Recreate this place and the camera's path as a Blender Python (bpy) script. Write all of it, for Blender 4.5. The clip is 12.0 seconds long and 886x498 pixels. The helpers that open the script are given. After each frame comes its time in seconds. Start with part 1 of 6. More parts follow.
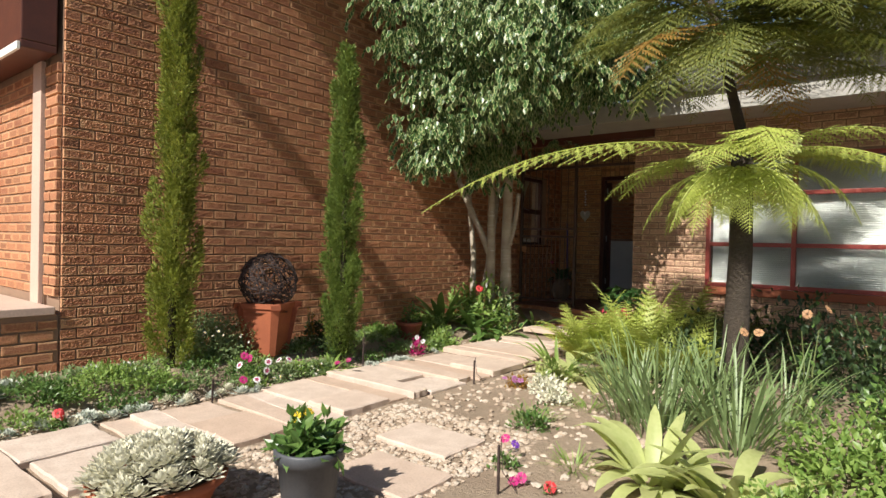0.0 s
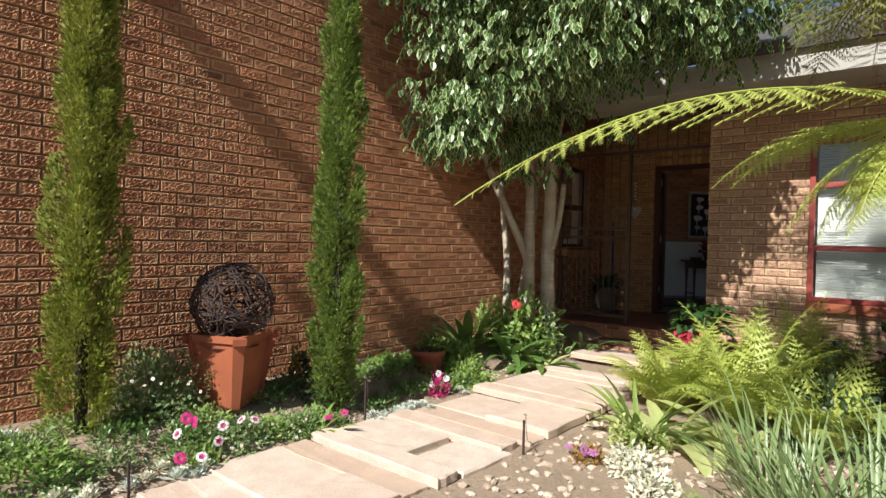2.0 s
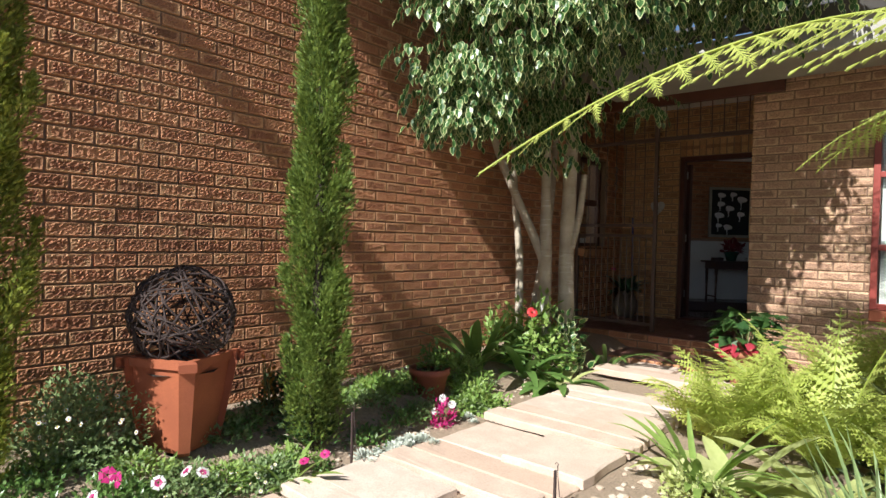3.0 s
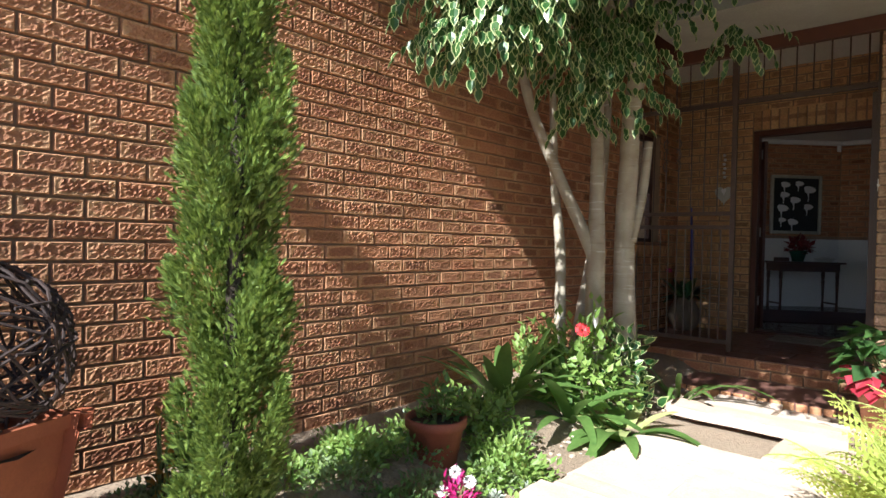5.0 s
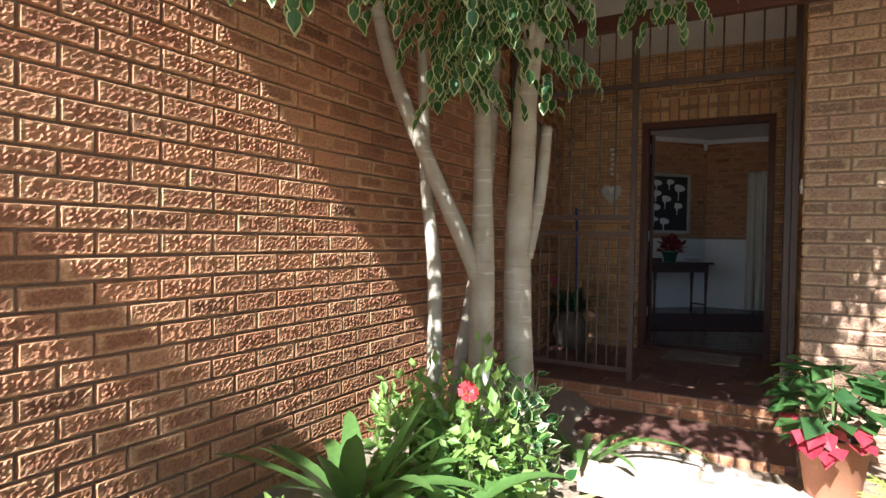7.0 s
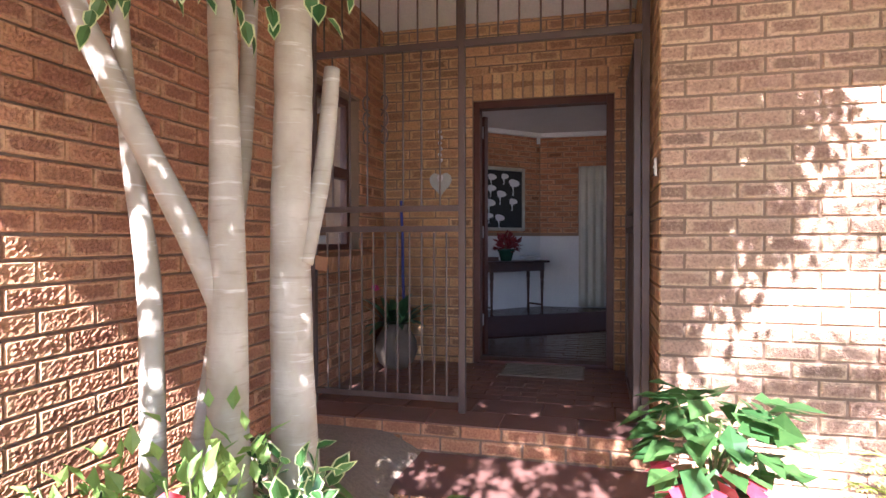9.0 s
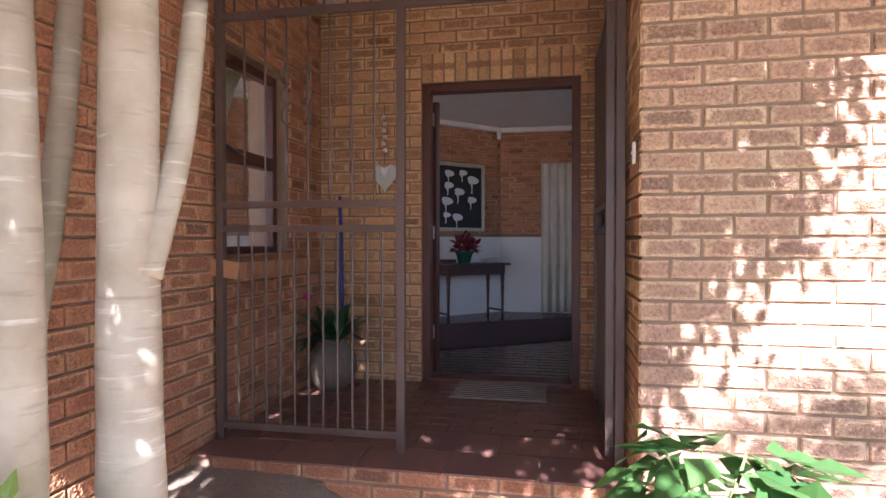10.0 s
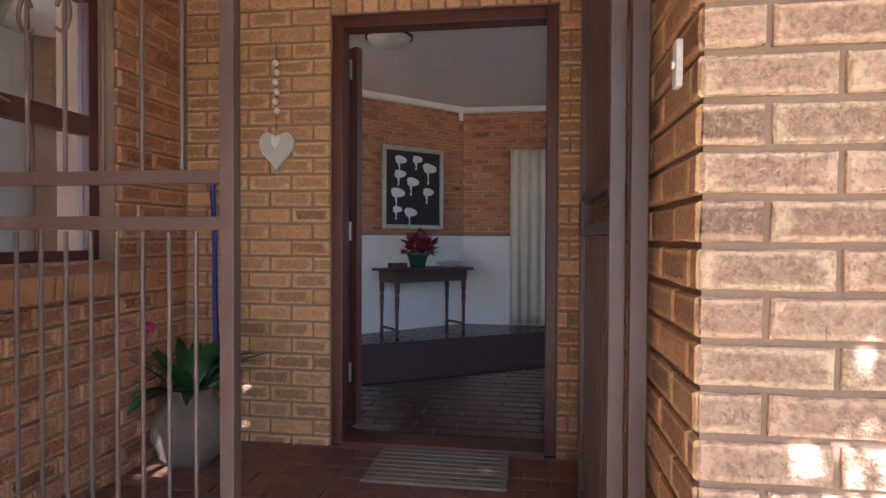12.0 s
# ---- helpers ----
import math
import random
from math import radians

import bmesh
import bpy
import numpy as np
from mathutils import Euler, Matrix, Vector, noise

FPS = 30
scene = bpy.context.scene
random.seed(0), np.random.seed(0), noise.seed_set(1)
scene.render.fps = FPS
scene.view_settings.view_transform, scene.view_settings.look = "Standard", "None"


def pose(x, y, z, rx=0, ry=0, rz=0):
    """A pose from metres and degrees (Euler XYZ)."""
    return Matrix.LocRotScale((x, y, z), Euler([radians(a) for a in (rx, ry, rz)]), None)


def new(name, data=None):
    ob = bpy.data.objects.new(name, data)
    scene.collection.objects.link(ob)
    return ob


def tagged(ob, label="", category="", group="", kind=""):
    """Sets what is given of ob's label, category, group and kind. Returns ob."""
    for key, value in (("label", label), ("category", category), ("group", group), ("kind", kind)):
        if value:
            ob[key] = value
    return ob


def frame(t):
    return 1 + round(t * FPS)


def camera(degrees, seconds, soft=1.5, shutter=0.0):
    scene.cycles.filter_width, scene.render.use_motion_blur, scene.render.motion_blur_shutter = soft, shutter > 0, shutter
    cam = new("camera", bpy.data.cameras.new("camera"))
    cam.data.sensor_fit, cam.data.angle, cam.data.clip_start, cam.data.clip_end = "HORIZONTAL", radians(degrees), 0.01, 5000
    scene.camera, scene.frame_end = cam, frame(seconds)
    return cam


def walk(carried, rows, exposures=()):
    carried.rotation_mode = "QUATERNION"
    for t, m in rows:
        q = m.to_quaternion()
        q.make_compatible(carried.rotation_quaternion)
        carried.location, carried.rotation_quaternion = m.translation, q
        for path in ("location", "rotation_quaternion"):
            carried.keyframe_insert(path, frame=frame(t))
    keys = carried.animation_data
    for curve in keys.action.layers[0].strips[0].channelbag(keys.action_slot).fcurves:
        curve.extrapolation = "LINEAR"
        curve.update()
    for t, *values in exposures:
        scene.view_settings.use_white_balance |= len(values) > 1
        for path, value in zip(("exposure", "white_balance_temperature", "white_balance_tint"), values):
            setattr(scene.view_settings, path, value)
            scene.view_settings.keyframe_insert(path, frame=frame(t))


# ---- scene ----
cam = camera(73.8, 12.0)
ROWS = [  # seconds, eye, and turn in degrees
    (0, 0.057, -0.043, 1.216, 89.37, -1.31, 38.99),
    (0.5, -0.180, 0.279, 1.233, 89.20, -1.28, 39.07),
    (1, -0.490, 0.576, 1.251, 89.15, -1.23, 39.63),
    (1.5, -0.794, 0.826, 1.255, 89.23, -1.30, 40.36),
    (2, -1.046, 1.118, 1.269, 89.12, -1.35, 40.44),
    (2.5, -1.333, 1.411, 1.223, 89.32, -1.26, 40.55),
    (3, -1.603, 1.724, 1.254, 89.07, -1.39, 40.49),
    (5, -2.536, 2.853, 1.163, 89.31, -1.33, 42.17),
    (5.5, -2.738, 3.215, 1.197, 89.10, -1.42, 42.68),
    (6, -2.998, 3.482, 1.248, 88.94, -1.21, 41.16),
    (6.5, -3.136, 3.690, 1.298, 88.70, -1.13, 35.86),
    (7, -3.203, 3.898, 1.300, 88.88, -0.97, 29.49),
    (7.5, -3.246, 4.113, 1.279, 89.05, -0.51, 23.76),
    (9.5, -3.383, 5.294, 1.282, 89.20, 0.07, 12.68),
    (10, -3.383, 5.610, 1.288, 89.21, -0.00, 11.02),
    (10.5, -3.353, 6.018, 1.287, 89.15, -0.04, 10.34),
    (11, -3.361, 6.344, 1.280, 89.14, -0.07, 9.95),
    (11.5, -3.388, 6.664, 1.304, 89.06, -0.26, 9.22),
    (12, -3.352, 6.953, 1.313, 88.98, -0.28, 8.59),
]
walk(cam, [(t, pose(x, y, z, rx, ry, rz)) for t, x, y, z, rx, ry, rz in ROWS],
     exposures=[(0,.56,6300,8),(3,0.9,5900,7),(5,1.4,5600,6),(6,1.65,5550,6),(7,1.9,5400,6),(7.6,2.05,5250,7),(9.3,3.28,5280,22),(10.5,3.3,5300,21),(12,3.72,5350,18)])

# ---- world and light ----
SUN_WAY = Vector((-0.115, 1.0, -0.89)).normalized()
world = bpy.data.worlds.new("sky")
world.use_nodes = True
scene.world = world
wn = world.node_tree
sky = wn.nodes.new("ShaderNodeTexSky")
sky.sky_type = "NISHITA"
sky.sun_disc = False
sky.sun_elevation = math.asin(-SUN_WAY.z)
sky.sun_rotation = math.atan2(-SUN_WAY.x, -SUN_WAY.y)
wn.nodes["Background"].inputs[1].default_value = 0.05
wn.links.new(sky.outputs[0], wn.nodes["Background"].inputs[0])
sun = new("sun", bpy.data.lights.new("sun", "SUN"))
sun.data.energy = 5.0
sun.data.angle = radians(0.53)
sun.data.color = (1.0, 0.93, 0.82)
sun.rotation_mode = "QUATERNION"
sun.rotation_quaternion = SUN_WAY.to_track_quat("-Z", "Y")


# ---- materials ----
def mat(name, base, rough=0.7, metal=0.0):
    m = bpy.data.materials.new(name)
    m.use_nodes = True
    b = m.node_tree.nodes["Principled BSDF"]
    b.inputs["Base Color"].default_value = (*base, 1)
    b.inputs["Roughness"].default_value = rough
    b.inputs["Metallic"].default_value = metal
    return m, m.node_tree, b


def nd(nt, kind, **vals):
    n = nt.nodes.new("ShaderNode" + kind)
    for k, v in vals.items():
        n.inputs[k].default_value = v
    return n


def noise_tex(nt, scale, detail=4.0, rough=0.55, coord=None):
    n = nt.nodes.new("ShaderNodeTexNoise")
    n.inputs["Scale"].default_value = scale
    n.inputs["Detail"].default_value = detail
    n.inputs["Roughness"].default_value = rough
    if coord is None:
        coord = nt.nodes.new("ShaderNodeNewGeometry").outputs["Position"]
    nt.links.new(coord, n.inputs["Vector"])
    return n


def ramp(nt, fac, stops):
    r = nt.nodes.new("ShaderNodeValToRGB")
    e = r.color_ramp.elements
    while len(e) < len(stops):
        e.new(0.5)
    for k, (p, c) in enumerate(stops):
        e[k].position = p
        e[k].color = (*c, 1)
    nt.links.new(fac, r.inputs[0])
    return r


def math_node(nt, op, a, b=None, clamp=False):
    n = nt.nodes.new("ShaderNodeMath")
    n.operation = op
    n.use_clamp = clamp
    for k, v in enumerate((a, b)):
        if v is None:
            continue
        if isinstance(v, (int, float)):
            n.inputs[k].default_value = v
        else:
            nt.links.new(v, n.inputs[k])
    return n.outputs[0]


def mix(nt, fac, a, b, kind="MIX"):
    n = nt.nodes.new("ShaderNodeMix")
    n.data_type = "RGBA"
    n.blend_type = kind
    for sock, v in ((n.inputs[0], fac), (n.inputs[6], a), (n.inputs[7], b)):
        if isinstance(v, (int, float)):
            sock.default_value = v
        elif isinstance(v, tuple):
            sock.default_value = (*v, 1)
        else:
            nt.links.new(v, sock)
    return n.outputs[2]


def bump(nt, bsdf, height, strength, distance):
    b = nt.nodes.new("ShaderNodeBump")
    b.inputs["Strength"].default_value = strength
    b.inputs["Distance"].default_value = distance
    nt.links.new(height, b.inputs["Height"])
    nt.links.new(b.outputs[0], bsdf.inputs["Normal"])


def piece_random(nt):
    """One random number for each piece, single or joined."""
    oi = nt.nodes.new("ShaderNodeObjectInfo")
    ge = nt.nodes.new("ShaderNodeNewGeometry")
    return math_node(nt, "FRACT", math_node(nt, "ADD", oi.outputs["Random"], ge.outputs["Random Per Island"]))


def rough_mat(name, c1, c2, scale=6.0, rough=0.8, grain=90.0, strength=0.4, dist=0.004, metal=0.0, c3=None):
    """A surface with two scales of colour and a fine relief."""
    m, nt, b = mat(name, c1, rough, metal)
    big = noise_tex(nt, scale)
    fine = noise_tex(nt, grain, 5.0, 0.65)
    col = ramp(nt, big.outputs[0], [(0.3, c1), (0.7, c2)]).outputs[0]
    dark = tuple(v * 0.7 for v in c1) if c3 is None else c3
    col = mix(nt, ramp(nt, fine.outputs[0], [(0.35, (0.55, 0.55, 0.55)), (0.6, (0, 0, 0))]).outputs[0], col, dark)
    nt.links.new(col, b.inputs["Base Color"])
    bump(nt, b, fine.outputs[0], strength, dist)
    return m


def brick_mat(name, pale, warm, burnt, relief=0.9, speck=0.3):
    """Clay brick with a sunk, darker field in the middle of its face."""
    m, nt, b = mat(name, pale, 0.85)
    rnd = piece_random(nt)
    uv = nt.nodes.new("ShaderNodeUVMap")
    sep = nt.nodes.new("ShaderNodeSeparateXYZ")
    nt.links.new(uv.outputs[0], sep.inputs[0])
    wob = noise_tex(nt, 30.0, 3.0)
    grain = noise_tex(nt, 80.0, 4.0, 0.62)
    pits = noise_tex(nt, 140.0, 3.0, 0.6)
    ax = math_node(nt, "DIVIDE", math_node(nt, "ABSOLUTE", sep.outputs[0]), 0.088)
    az = math_node(nt, "DIVIDE", math_node(nt, "ABSOLUTE", sep.outputs[1]), 0.0235)
    d = math_node(nt, "ADD", math_node(nt, "MAXIMUM", ax, az), math_node(nt, "MULTIPLY", math_node(nt, "SUBTRACT", wob.outputs[0], 0.5), 0.9))
    field = math_node(nt, "MULTIPLY", math_node(nt, "SUBTRACT", 1.12, d), 4.0, True)
    r2 = math_node(nt, "FRACT", math_node(nt, "MULTIPLY", rnd, 7.31))
    body = ramp(nt, rnd, [(0.0, pale), (0.45, warm), (0.8, pale), (1.0, tuple(v * 0.72 for v in warm))]).outputs[0]
    core = ramp(nt, r2, [(0.0, burnt), (0.55, tuple(0.5 * (p + q) for p, q in zip(burnt, warm))), (0.85, warm), (1.0, tuple(v * 0.45 for v in burnt))]).outputs[0]
    col = mix(nt, math_node(nt, "MULTIPLY", field, 0.85), body, core)
    col = mix(nt, ramp(nt, grain.outputs[0], [(0.36, (speck, speck, speck)), (0.5, (0, 0, 0))]).outputs[0], col, tuple(v * 0.4 for v in burnt))
    col = mix(nt, ramp(nt, grain.outputs[0], [(0.54, (0, 0, 0)), (0.66, (speck * 0.7, speck * 0.7, speck * 0.7))]).outputs[0], col, tuple(min(1, v * 1.2) for v in pale))
    stain = noise_tex(nt, 1.7, 3.0)
    col = mix(nt, ramp(nt, stain.outputs[0], [(0.35, (0.25, 0.25, 0.25)), (0.65, (0, 0, 0))]).outputs[0], col, tuple(v * 0.6 for v in warm))
    nt.links.new(col, b.inputs["Base Color"])
    h = math_node(nt, "ADD", math_node(nt, "MULTIPLY", grain.outputs[0], math_node(nt, "ADD", math_node(nt, "MULTIPLY", field, 0.9), 0.3)), math_node(nt, "MULTIPLY", pits.outputs[0], 0.3))
    h = math_node(nt, "SUBTRACT", h, math_node(nt, "MULTIPLY", field, 0.25))
    bump(nt, b, h, min(relief, 1.0), 0.034 * max(relief, 1.0))
    return m


BRICK = brick_mat("clay_brick", (0.62, 0.35, 0.185), (0.52, 0.23, 0.115), (0.27, 0.095, 0.05), 0.35, 0.36)
TAN = brick_mat("tan_brick", (0.70, 0.46, 0.225), (0.62, 0.34, 0.16), (0.25, 0.12, 0.07), 0.4, 0.34)
PINK = brick_mat("pink_tan_brick", (0.72, 0.51, 0.32), (0.66, 0.40, 0.265), (0.36, 0.195, 0.135), 0.7, 0.45)
MORTAR = rough_mat("mortar", (0.33, 0.215, 0.145), (0.25, 0.16, 0.11), 8.0, 0.95, 160.0, 0.5)
PLASTER = rough_mat("white_plaster", (0.78, 0.77, 0.75), (0.72, 0.71, 0.70), 3.0, 0.8, 60.0, 0.1)
BOARD = rough_mat("white_ceiling_board", (0.84, 0.82, 0.77), (0.78, 0.76, 0.70), 3.0, 0.7, 60.0, 0.1)
TIMBER = rough_mat("red_brown_timber", (0.12, 0.038, 0.022), (0.08, 0.026, 0.018), 9.0, 0.45, 120.0, 0.2)
RED = rough_mat("red_painted_steel", (0.33, 0.06, 0.045), (0.26, 0.045, 0.035), 5.0, 0.45, 90.0, 0.15)
STEEL = rough_mat("brown_painted_steel", (0.115, 0.075, 0.06), (0.09, 0.055, 0.045), 6.0, 0.42, 140.0, 0.15)
TERRA = rough_mat("terracotta", (0.36, 0.105, 0.045), (0.27, 0.075, 0.035), 7.0, 0.75, 110.0, 0.25)
SOIL = rough_mat("garden_soil", (0.30, 0.22, 0.155), (0.38, 0.29, 0.21), 2.2, 0.95, 45.0, 0.9, 0.02)
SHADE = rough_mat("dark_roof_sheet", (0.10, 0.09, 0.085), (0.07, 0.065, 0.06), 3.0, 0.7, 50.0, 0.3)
FASCIA = rough_mat("grey_fascia", (0.42, 0.40, 0.37), (0.34, 0.32, 0.29), 3.0, 0.7, 70.0, 0.2)


# ---- mesh helpers ----
def mesh_of(name, verts, faces, materials, uvs=None, mats=None, smooth=False):
    me = bpy.data.meshes.new(name)
    me.from_pydata([tuple(v) for v in verts], [], [tuple(f) for f in faces])
    for m in (materials if isinstance(materials, (list, tuple)) else [materials]):
        me.materials.append(m)
    if mats is not None:
        me.polygons.foreach_set("material_index", np.asarray(mats, dtype=np.int32))
    if smooth:
        me.polygons.foreach_set("use_smooth", np.ones(len(me.polygons), dtype=bool))
    if uvs is not None:
        layer = me.uv_layers.new(name="UVMap")
        idx = np.empty(len(me.loops), dtype=np.int32)
        me.loops.foreach_get("vertex_index", idx)
        layer.data.foreach_set("uv", np.asarray(uvs, dtype=np.float32)[idx].ravel())
    me.update()
    return me


def put(name, me, parent=None, m=None, label="", kind="", category="", group=""):
    ob = new(name, me)
    if parent is not None:
        ob.parent = parent
    if m is not None:
        ob.matrix_basis = m
    return tagged(ob, label, category, group, kind)


def thing(name, label, category, m=None, group="", kind=""):
    ob = new(name)
    ob.empty_display_size = 0.1
    if m is not None:
        ob.matrix_basis = m
    return tagged(ob, label, category, group, kind)


def part(name, bm, material, parent=None, label="", smooth=False, kind=""):
    me = bpy.data.meshes.new(name)
    bm.to_mesh(me)
    bm.free()
    for m in (material if isinstance(material, (list, tuple)) else [material]):
        me.materials.append(m)
    if smooth:
        me.polygons.foreach_set("use_smooth", np.ones(len(me.polygons), dtype=bool))
    return put(name, me, parent, None, label, kind)


def box(lo, hi, bevel=0.0, bm=None):
    """A box between two corners, with its edges taken off."""
    own = bmesh.new()
    bmesh.ops.create_cube(own, size=1.0)
    lo, hi = Vector(lo), Vector(hi)
    for v in own.verts:
        v.co = Vector([(lo[k] + hi[k]) / 2 + v.co[k] * (hi[k] - lo[k]) for k in range(3)])
    if bevel:
        bmesh.ops.bevel(own, geom=own.edges[:], offset=bevel, segments=2, affect="EDGES", profile=0.6)
    if bm is None:
        return own
    return join(bm, own)


def join(bm, own):
    me = bpy.data.meshes.new("piece")
    own.to_mesh(me)
    own.free()
    bm.from_mesh(me)
    bpy.data.meshes.remove(me)
    return bm


def rod(p, q, r, sides=8, bm=None, r2=None):
    own = bmesh.new()
    p, q = Vector(p), Vector(q)
    bmesh.ops.create_cone(own, cap_ends=True, segments=sides, radius1=r, radius2=r if r2 is None else r2, depth=(q - p).length)
    rot = (q - p).to_track_quat("Z", "Y").to_matrix().to_4x4()
    bmesh.ops.transform(own, matrix=Matrix.Translation((p + q) / 2) @ rot, verts=own.verts)
    if bm is None:
        return own
    return join(bm, own)


def tube(points, radii, sides=10):
    """A tapered tube along points, with closed ends."""
    pts = [Vector(p) for p in points]
    verts, faces = [], []
    side = None
    for k, p in enumerate(pts):
        way = (pts[min(k + 1, len(pts) - 1)] - pts[max(k - 1, 0)]).normalized()
        side = way.orthogonal().normalized() if side is None else (side - way * side.dot(way)).normalized()
        up = way.cross(side)
        for j in range(sides):
            a = 2 * math.pi * j / sides
            verts.append(p + (side * math.cos(a) + up * math.sin(a)) * radii[k])
    for k in range(len(pts) - 1):
        for j in range(sides):
            faces.append((k * sides + j, k * sides + (j + 1) % sides, (k + 1) * sides + (j + 1) % sides, (k + 1) * sides + j))
    faces.append(tuple(range(sides - 1, -1, -1)))
    faces.append(tuple((len(pts) - 1) * sides + j for j in range(sides)))
    return verts, faces


def lathe(profile, sides=28):
    """A turned body from (radius, height) pairs."""
    verts, faces = [], []
    for r, z in profile:
        for j in range(sides):
            a = 2 * math.pi * j / sides
            verts.append((r * math.cos(a), r * math.sin(a), z))
    for k in range(len(profile) - 1):
        for j in range(sides):
            faces.append((k * sides + j, k * sides + (j + 1) % sides, (k + 1) * sides + (j + 1) % sides, (k + 1) * sides + j))
    faces.append(tuple(range(sides - 1, -1, -1)))
    return verts, faces


# ---- brickwork ----
COURSE, PITCH = 0.0835, 0.232
BR_L, BR_H, BR_D = 0.221, 0.0725, 0.03


def brick_mesh(name, length, height, seed, material, rough=0.0009):
    """One brick face, standing out of its bed: x along, z up, y the way it faces (minus)."""
    rnd = random.Random(seed)
    us, vs = (0.0, 0.03, 0.3, 0.7, 0.97, 1.0), (0.0, 0.07, 0.5, 0.93, 1.0)
    nx, nz = len(us) - 1, len(vs) - 1
    verts, uvs, faces = [], [], []
    for j, tv in enumerate(vs):
        for i, tu in enumerate(us):
            u, v = (tu - 0.5) * length, (tv - 0.5) * height
            edge = i in (0, nx) or j in (0, nz)
            inset = rnd.uniform(0.0, 0.003) if edge else 0.0
            verts.append((u * (1 - inset / length * 2), 0.0045 + rnd.uniform(0, 0.0015) if edge else rnd.uniform(-rough, rough), v * (1 - inset / height * 2)))
            uvs.append((u, v))
    w = nx + 1
    for j in range(nz):
        for i in range(nx):
            faces.append((j * w + i, j * w + i + 1, (j + 1) * w + i + 1, (j + 1) * w + i))
    rim = [j for j in range(w)] + [k * w + nx for k in range(1, nz + 1)] + [nz * w + k for k in range(nx - 1, -1, -1)] + [k * w for k in range(nz - 1, 0, -1)]
    base = len(verts)
    for k in rim:
        x, y, z = verts[k]
        verts.append((x, BR_D, z))
        uvs.append((uvs[k][0] * 1.02, uvs[k][1] * 1.02))
    n = len(rim)
    for k in range(n):
        a, b = rim[k], rim[(k + 1) % n]
        faces.append((a, base + k, base + (k + 1) % n, b))
    return mesh_of(name, verts, faces, material, uvs)


def rustic_mesh(name, length, height, seed, material, cells):
    """A brick with a torn, pitted face: real relief that low light picks out."""
    rnd = random.Random(seed)
    deep = rnd.uniform(0.0036, 0.0070)
    us = [0.0] + [0.02 + 0.96 * k / (cells - 2) for k in range(cells - 1)] + [1.0]
    vs = (0.0, 0.06, 0.17, 0.28, 0.39, 0.5, 0.61, 0.72, 0.83, 0.94, 1.0)
    nx, nz = len(us) - 1, len(vs) - 1
    verts, uvs, faces = [], [], []
    for j, tv in enumerate(vs):
        for i, tu in enumerate(us):
            u, v = (tu - 0.5) * length, (tv - 0.5) * height
            edge = i in (0, nx) or j in (0, nz)
            rim = i in (1, nx - 1) or j in (1, nz - 1)
            torn = noise.noise((u * 95, v * 125, seed * 3.7)) * deep + noise.noise((u * 28, v * 40, seed * 1.3)) * deep * 0.25 + rnd.uniform(-1, 1) * deep * 0.5
            y = 0.0055 + rnd.uniform(0, 0.0015) if edge else torn * (0.15 if rim else 1.0) - (0.0015 if rim else 0.0)
            jig = 0.0 if edge or rim else 0.0022
            verts.append((u + rnd.uniform(-jig, jig) - (u * 0.004 if edge else 0), y, v + rnd.uniform(-jig, jig)))
            uvs.append((u, v))
    w = nx + 1
    for j in range(nz):
        for i in range(nx):
            faces.append((j * w + i, j * w + i + 1, (j + 1) * w + i + 1, (j + 1) * w + i))
    rim = [j for j in range(w)] + [k * w + nx for k in range(1, nz + 1)] + [nz * w + k for k in range(nx - 1, -1, -1)] + [k * w for k in range(nz - 1, 0, -1)]
    base = len(verts)
    for k in rim:
        x, y, z = verts[k]
        verts.append((x, BR_D, z))
        uvs.append((uvs[k][0] * 1.02, uvs[k][1] * 1.02))
    n = len(rim)
    for k in range(n):
        a, b = rim[k], rim[(k + 1) % n]
        faces.append((a, base + k, base + (k + 1) % n, b))
    return mesh_of(name, verts, faces, material, uvs)


def brick_set(kind, length, height, material):
    return [brick_mesh("brick_" + kind, length, height, 11 * k + 3, material) for k in range(7)]


FULL = brick_set("stretcher", BR_L, BR_H, BRICK)
HALF = brick_set("header", 0.105, BR_H, BRICK)
STAND = brick_set("soldier", 0.0715, 0.222, BRICK)
TANS = {"f": brick_set("stretcher", BR_L, BR_H, TAN), "h": brick_set("header", 0.105, BR_H, TAN), "s": brick_set("soldier", 0.0715, 0.222, TAN)}


RUSTIC = {"f": [rustic_mesh("brick_rustic", BR_L, BR_H, 13 * k + 5, BRICK, 24) for k in range(7)],
          "h": [rustic_mesh("brick_rustic_header", 0.105, BR_H, 17 * k + 2, BRICK, 12) for k in range(7)], "s": STAND}
PINKS = {"f": brick_set("stretcher", BR_L, BR_H, PINK), "h": brick_set("header", 0.105, BR_H, PINK), "s": brick_set("soldier", 0.0715, 0.222, PINK)}


def raw(me):
    v = np.empty(len(me.vertices) * 3)
    me.vertices.foreach_get("co", v)
    uv = np.empty(len(me.loops) * 2)
    me.uv_layers[0].data.foreach_get("uv", uv)
    idx = np.empty(len(me.loops), dtype=np.int32)
    me.loops.foreach_get("vertex_index", idx)
    per = np.zeros((len(me.vertices), 2))
    per[idx] = uv.reshape(-1, 2)
    return v.reshape(-1, 3), [tuple(p.vertices) for p in me.polygons], per


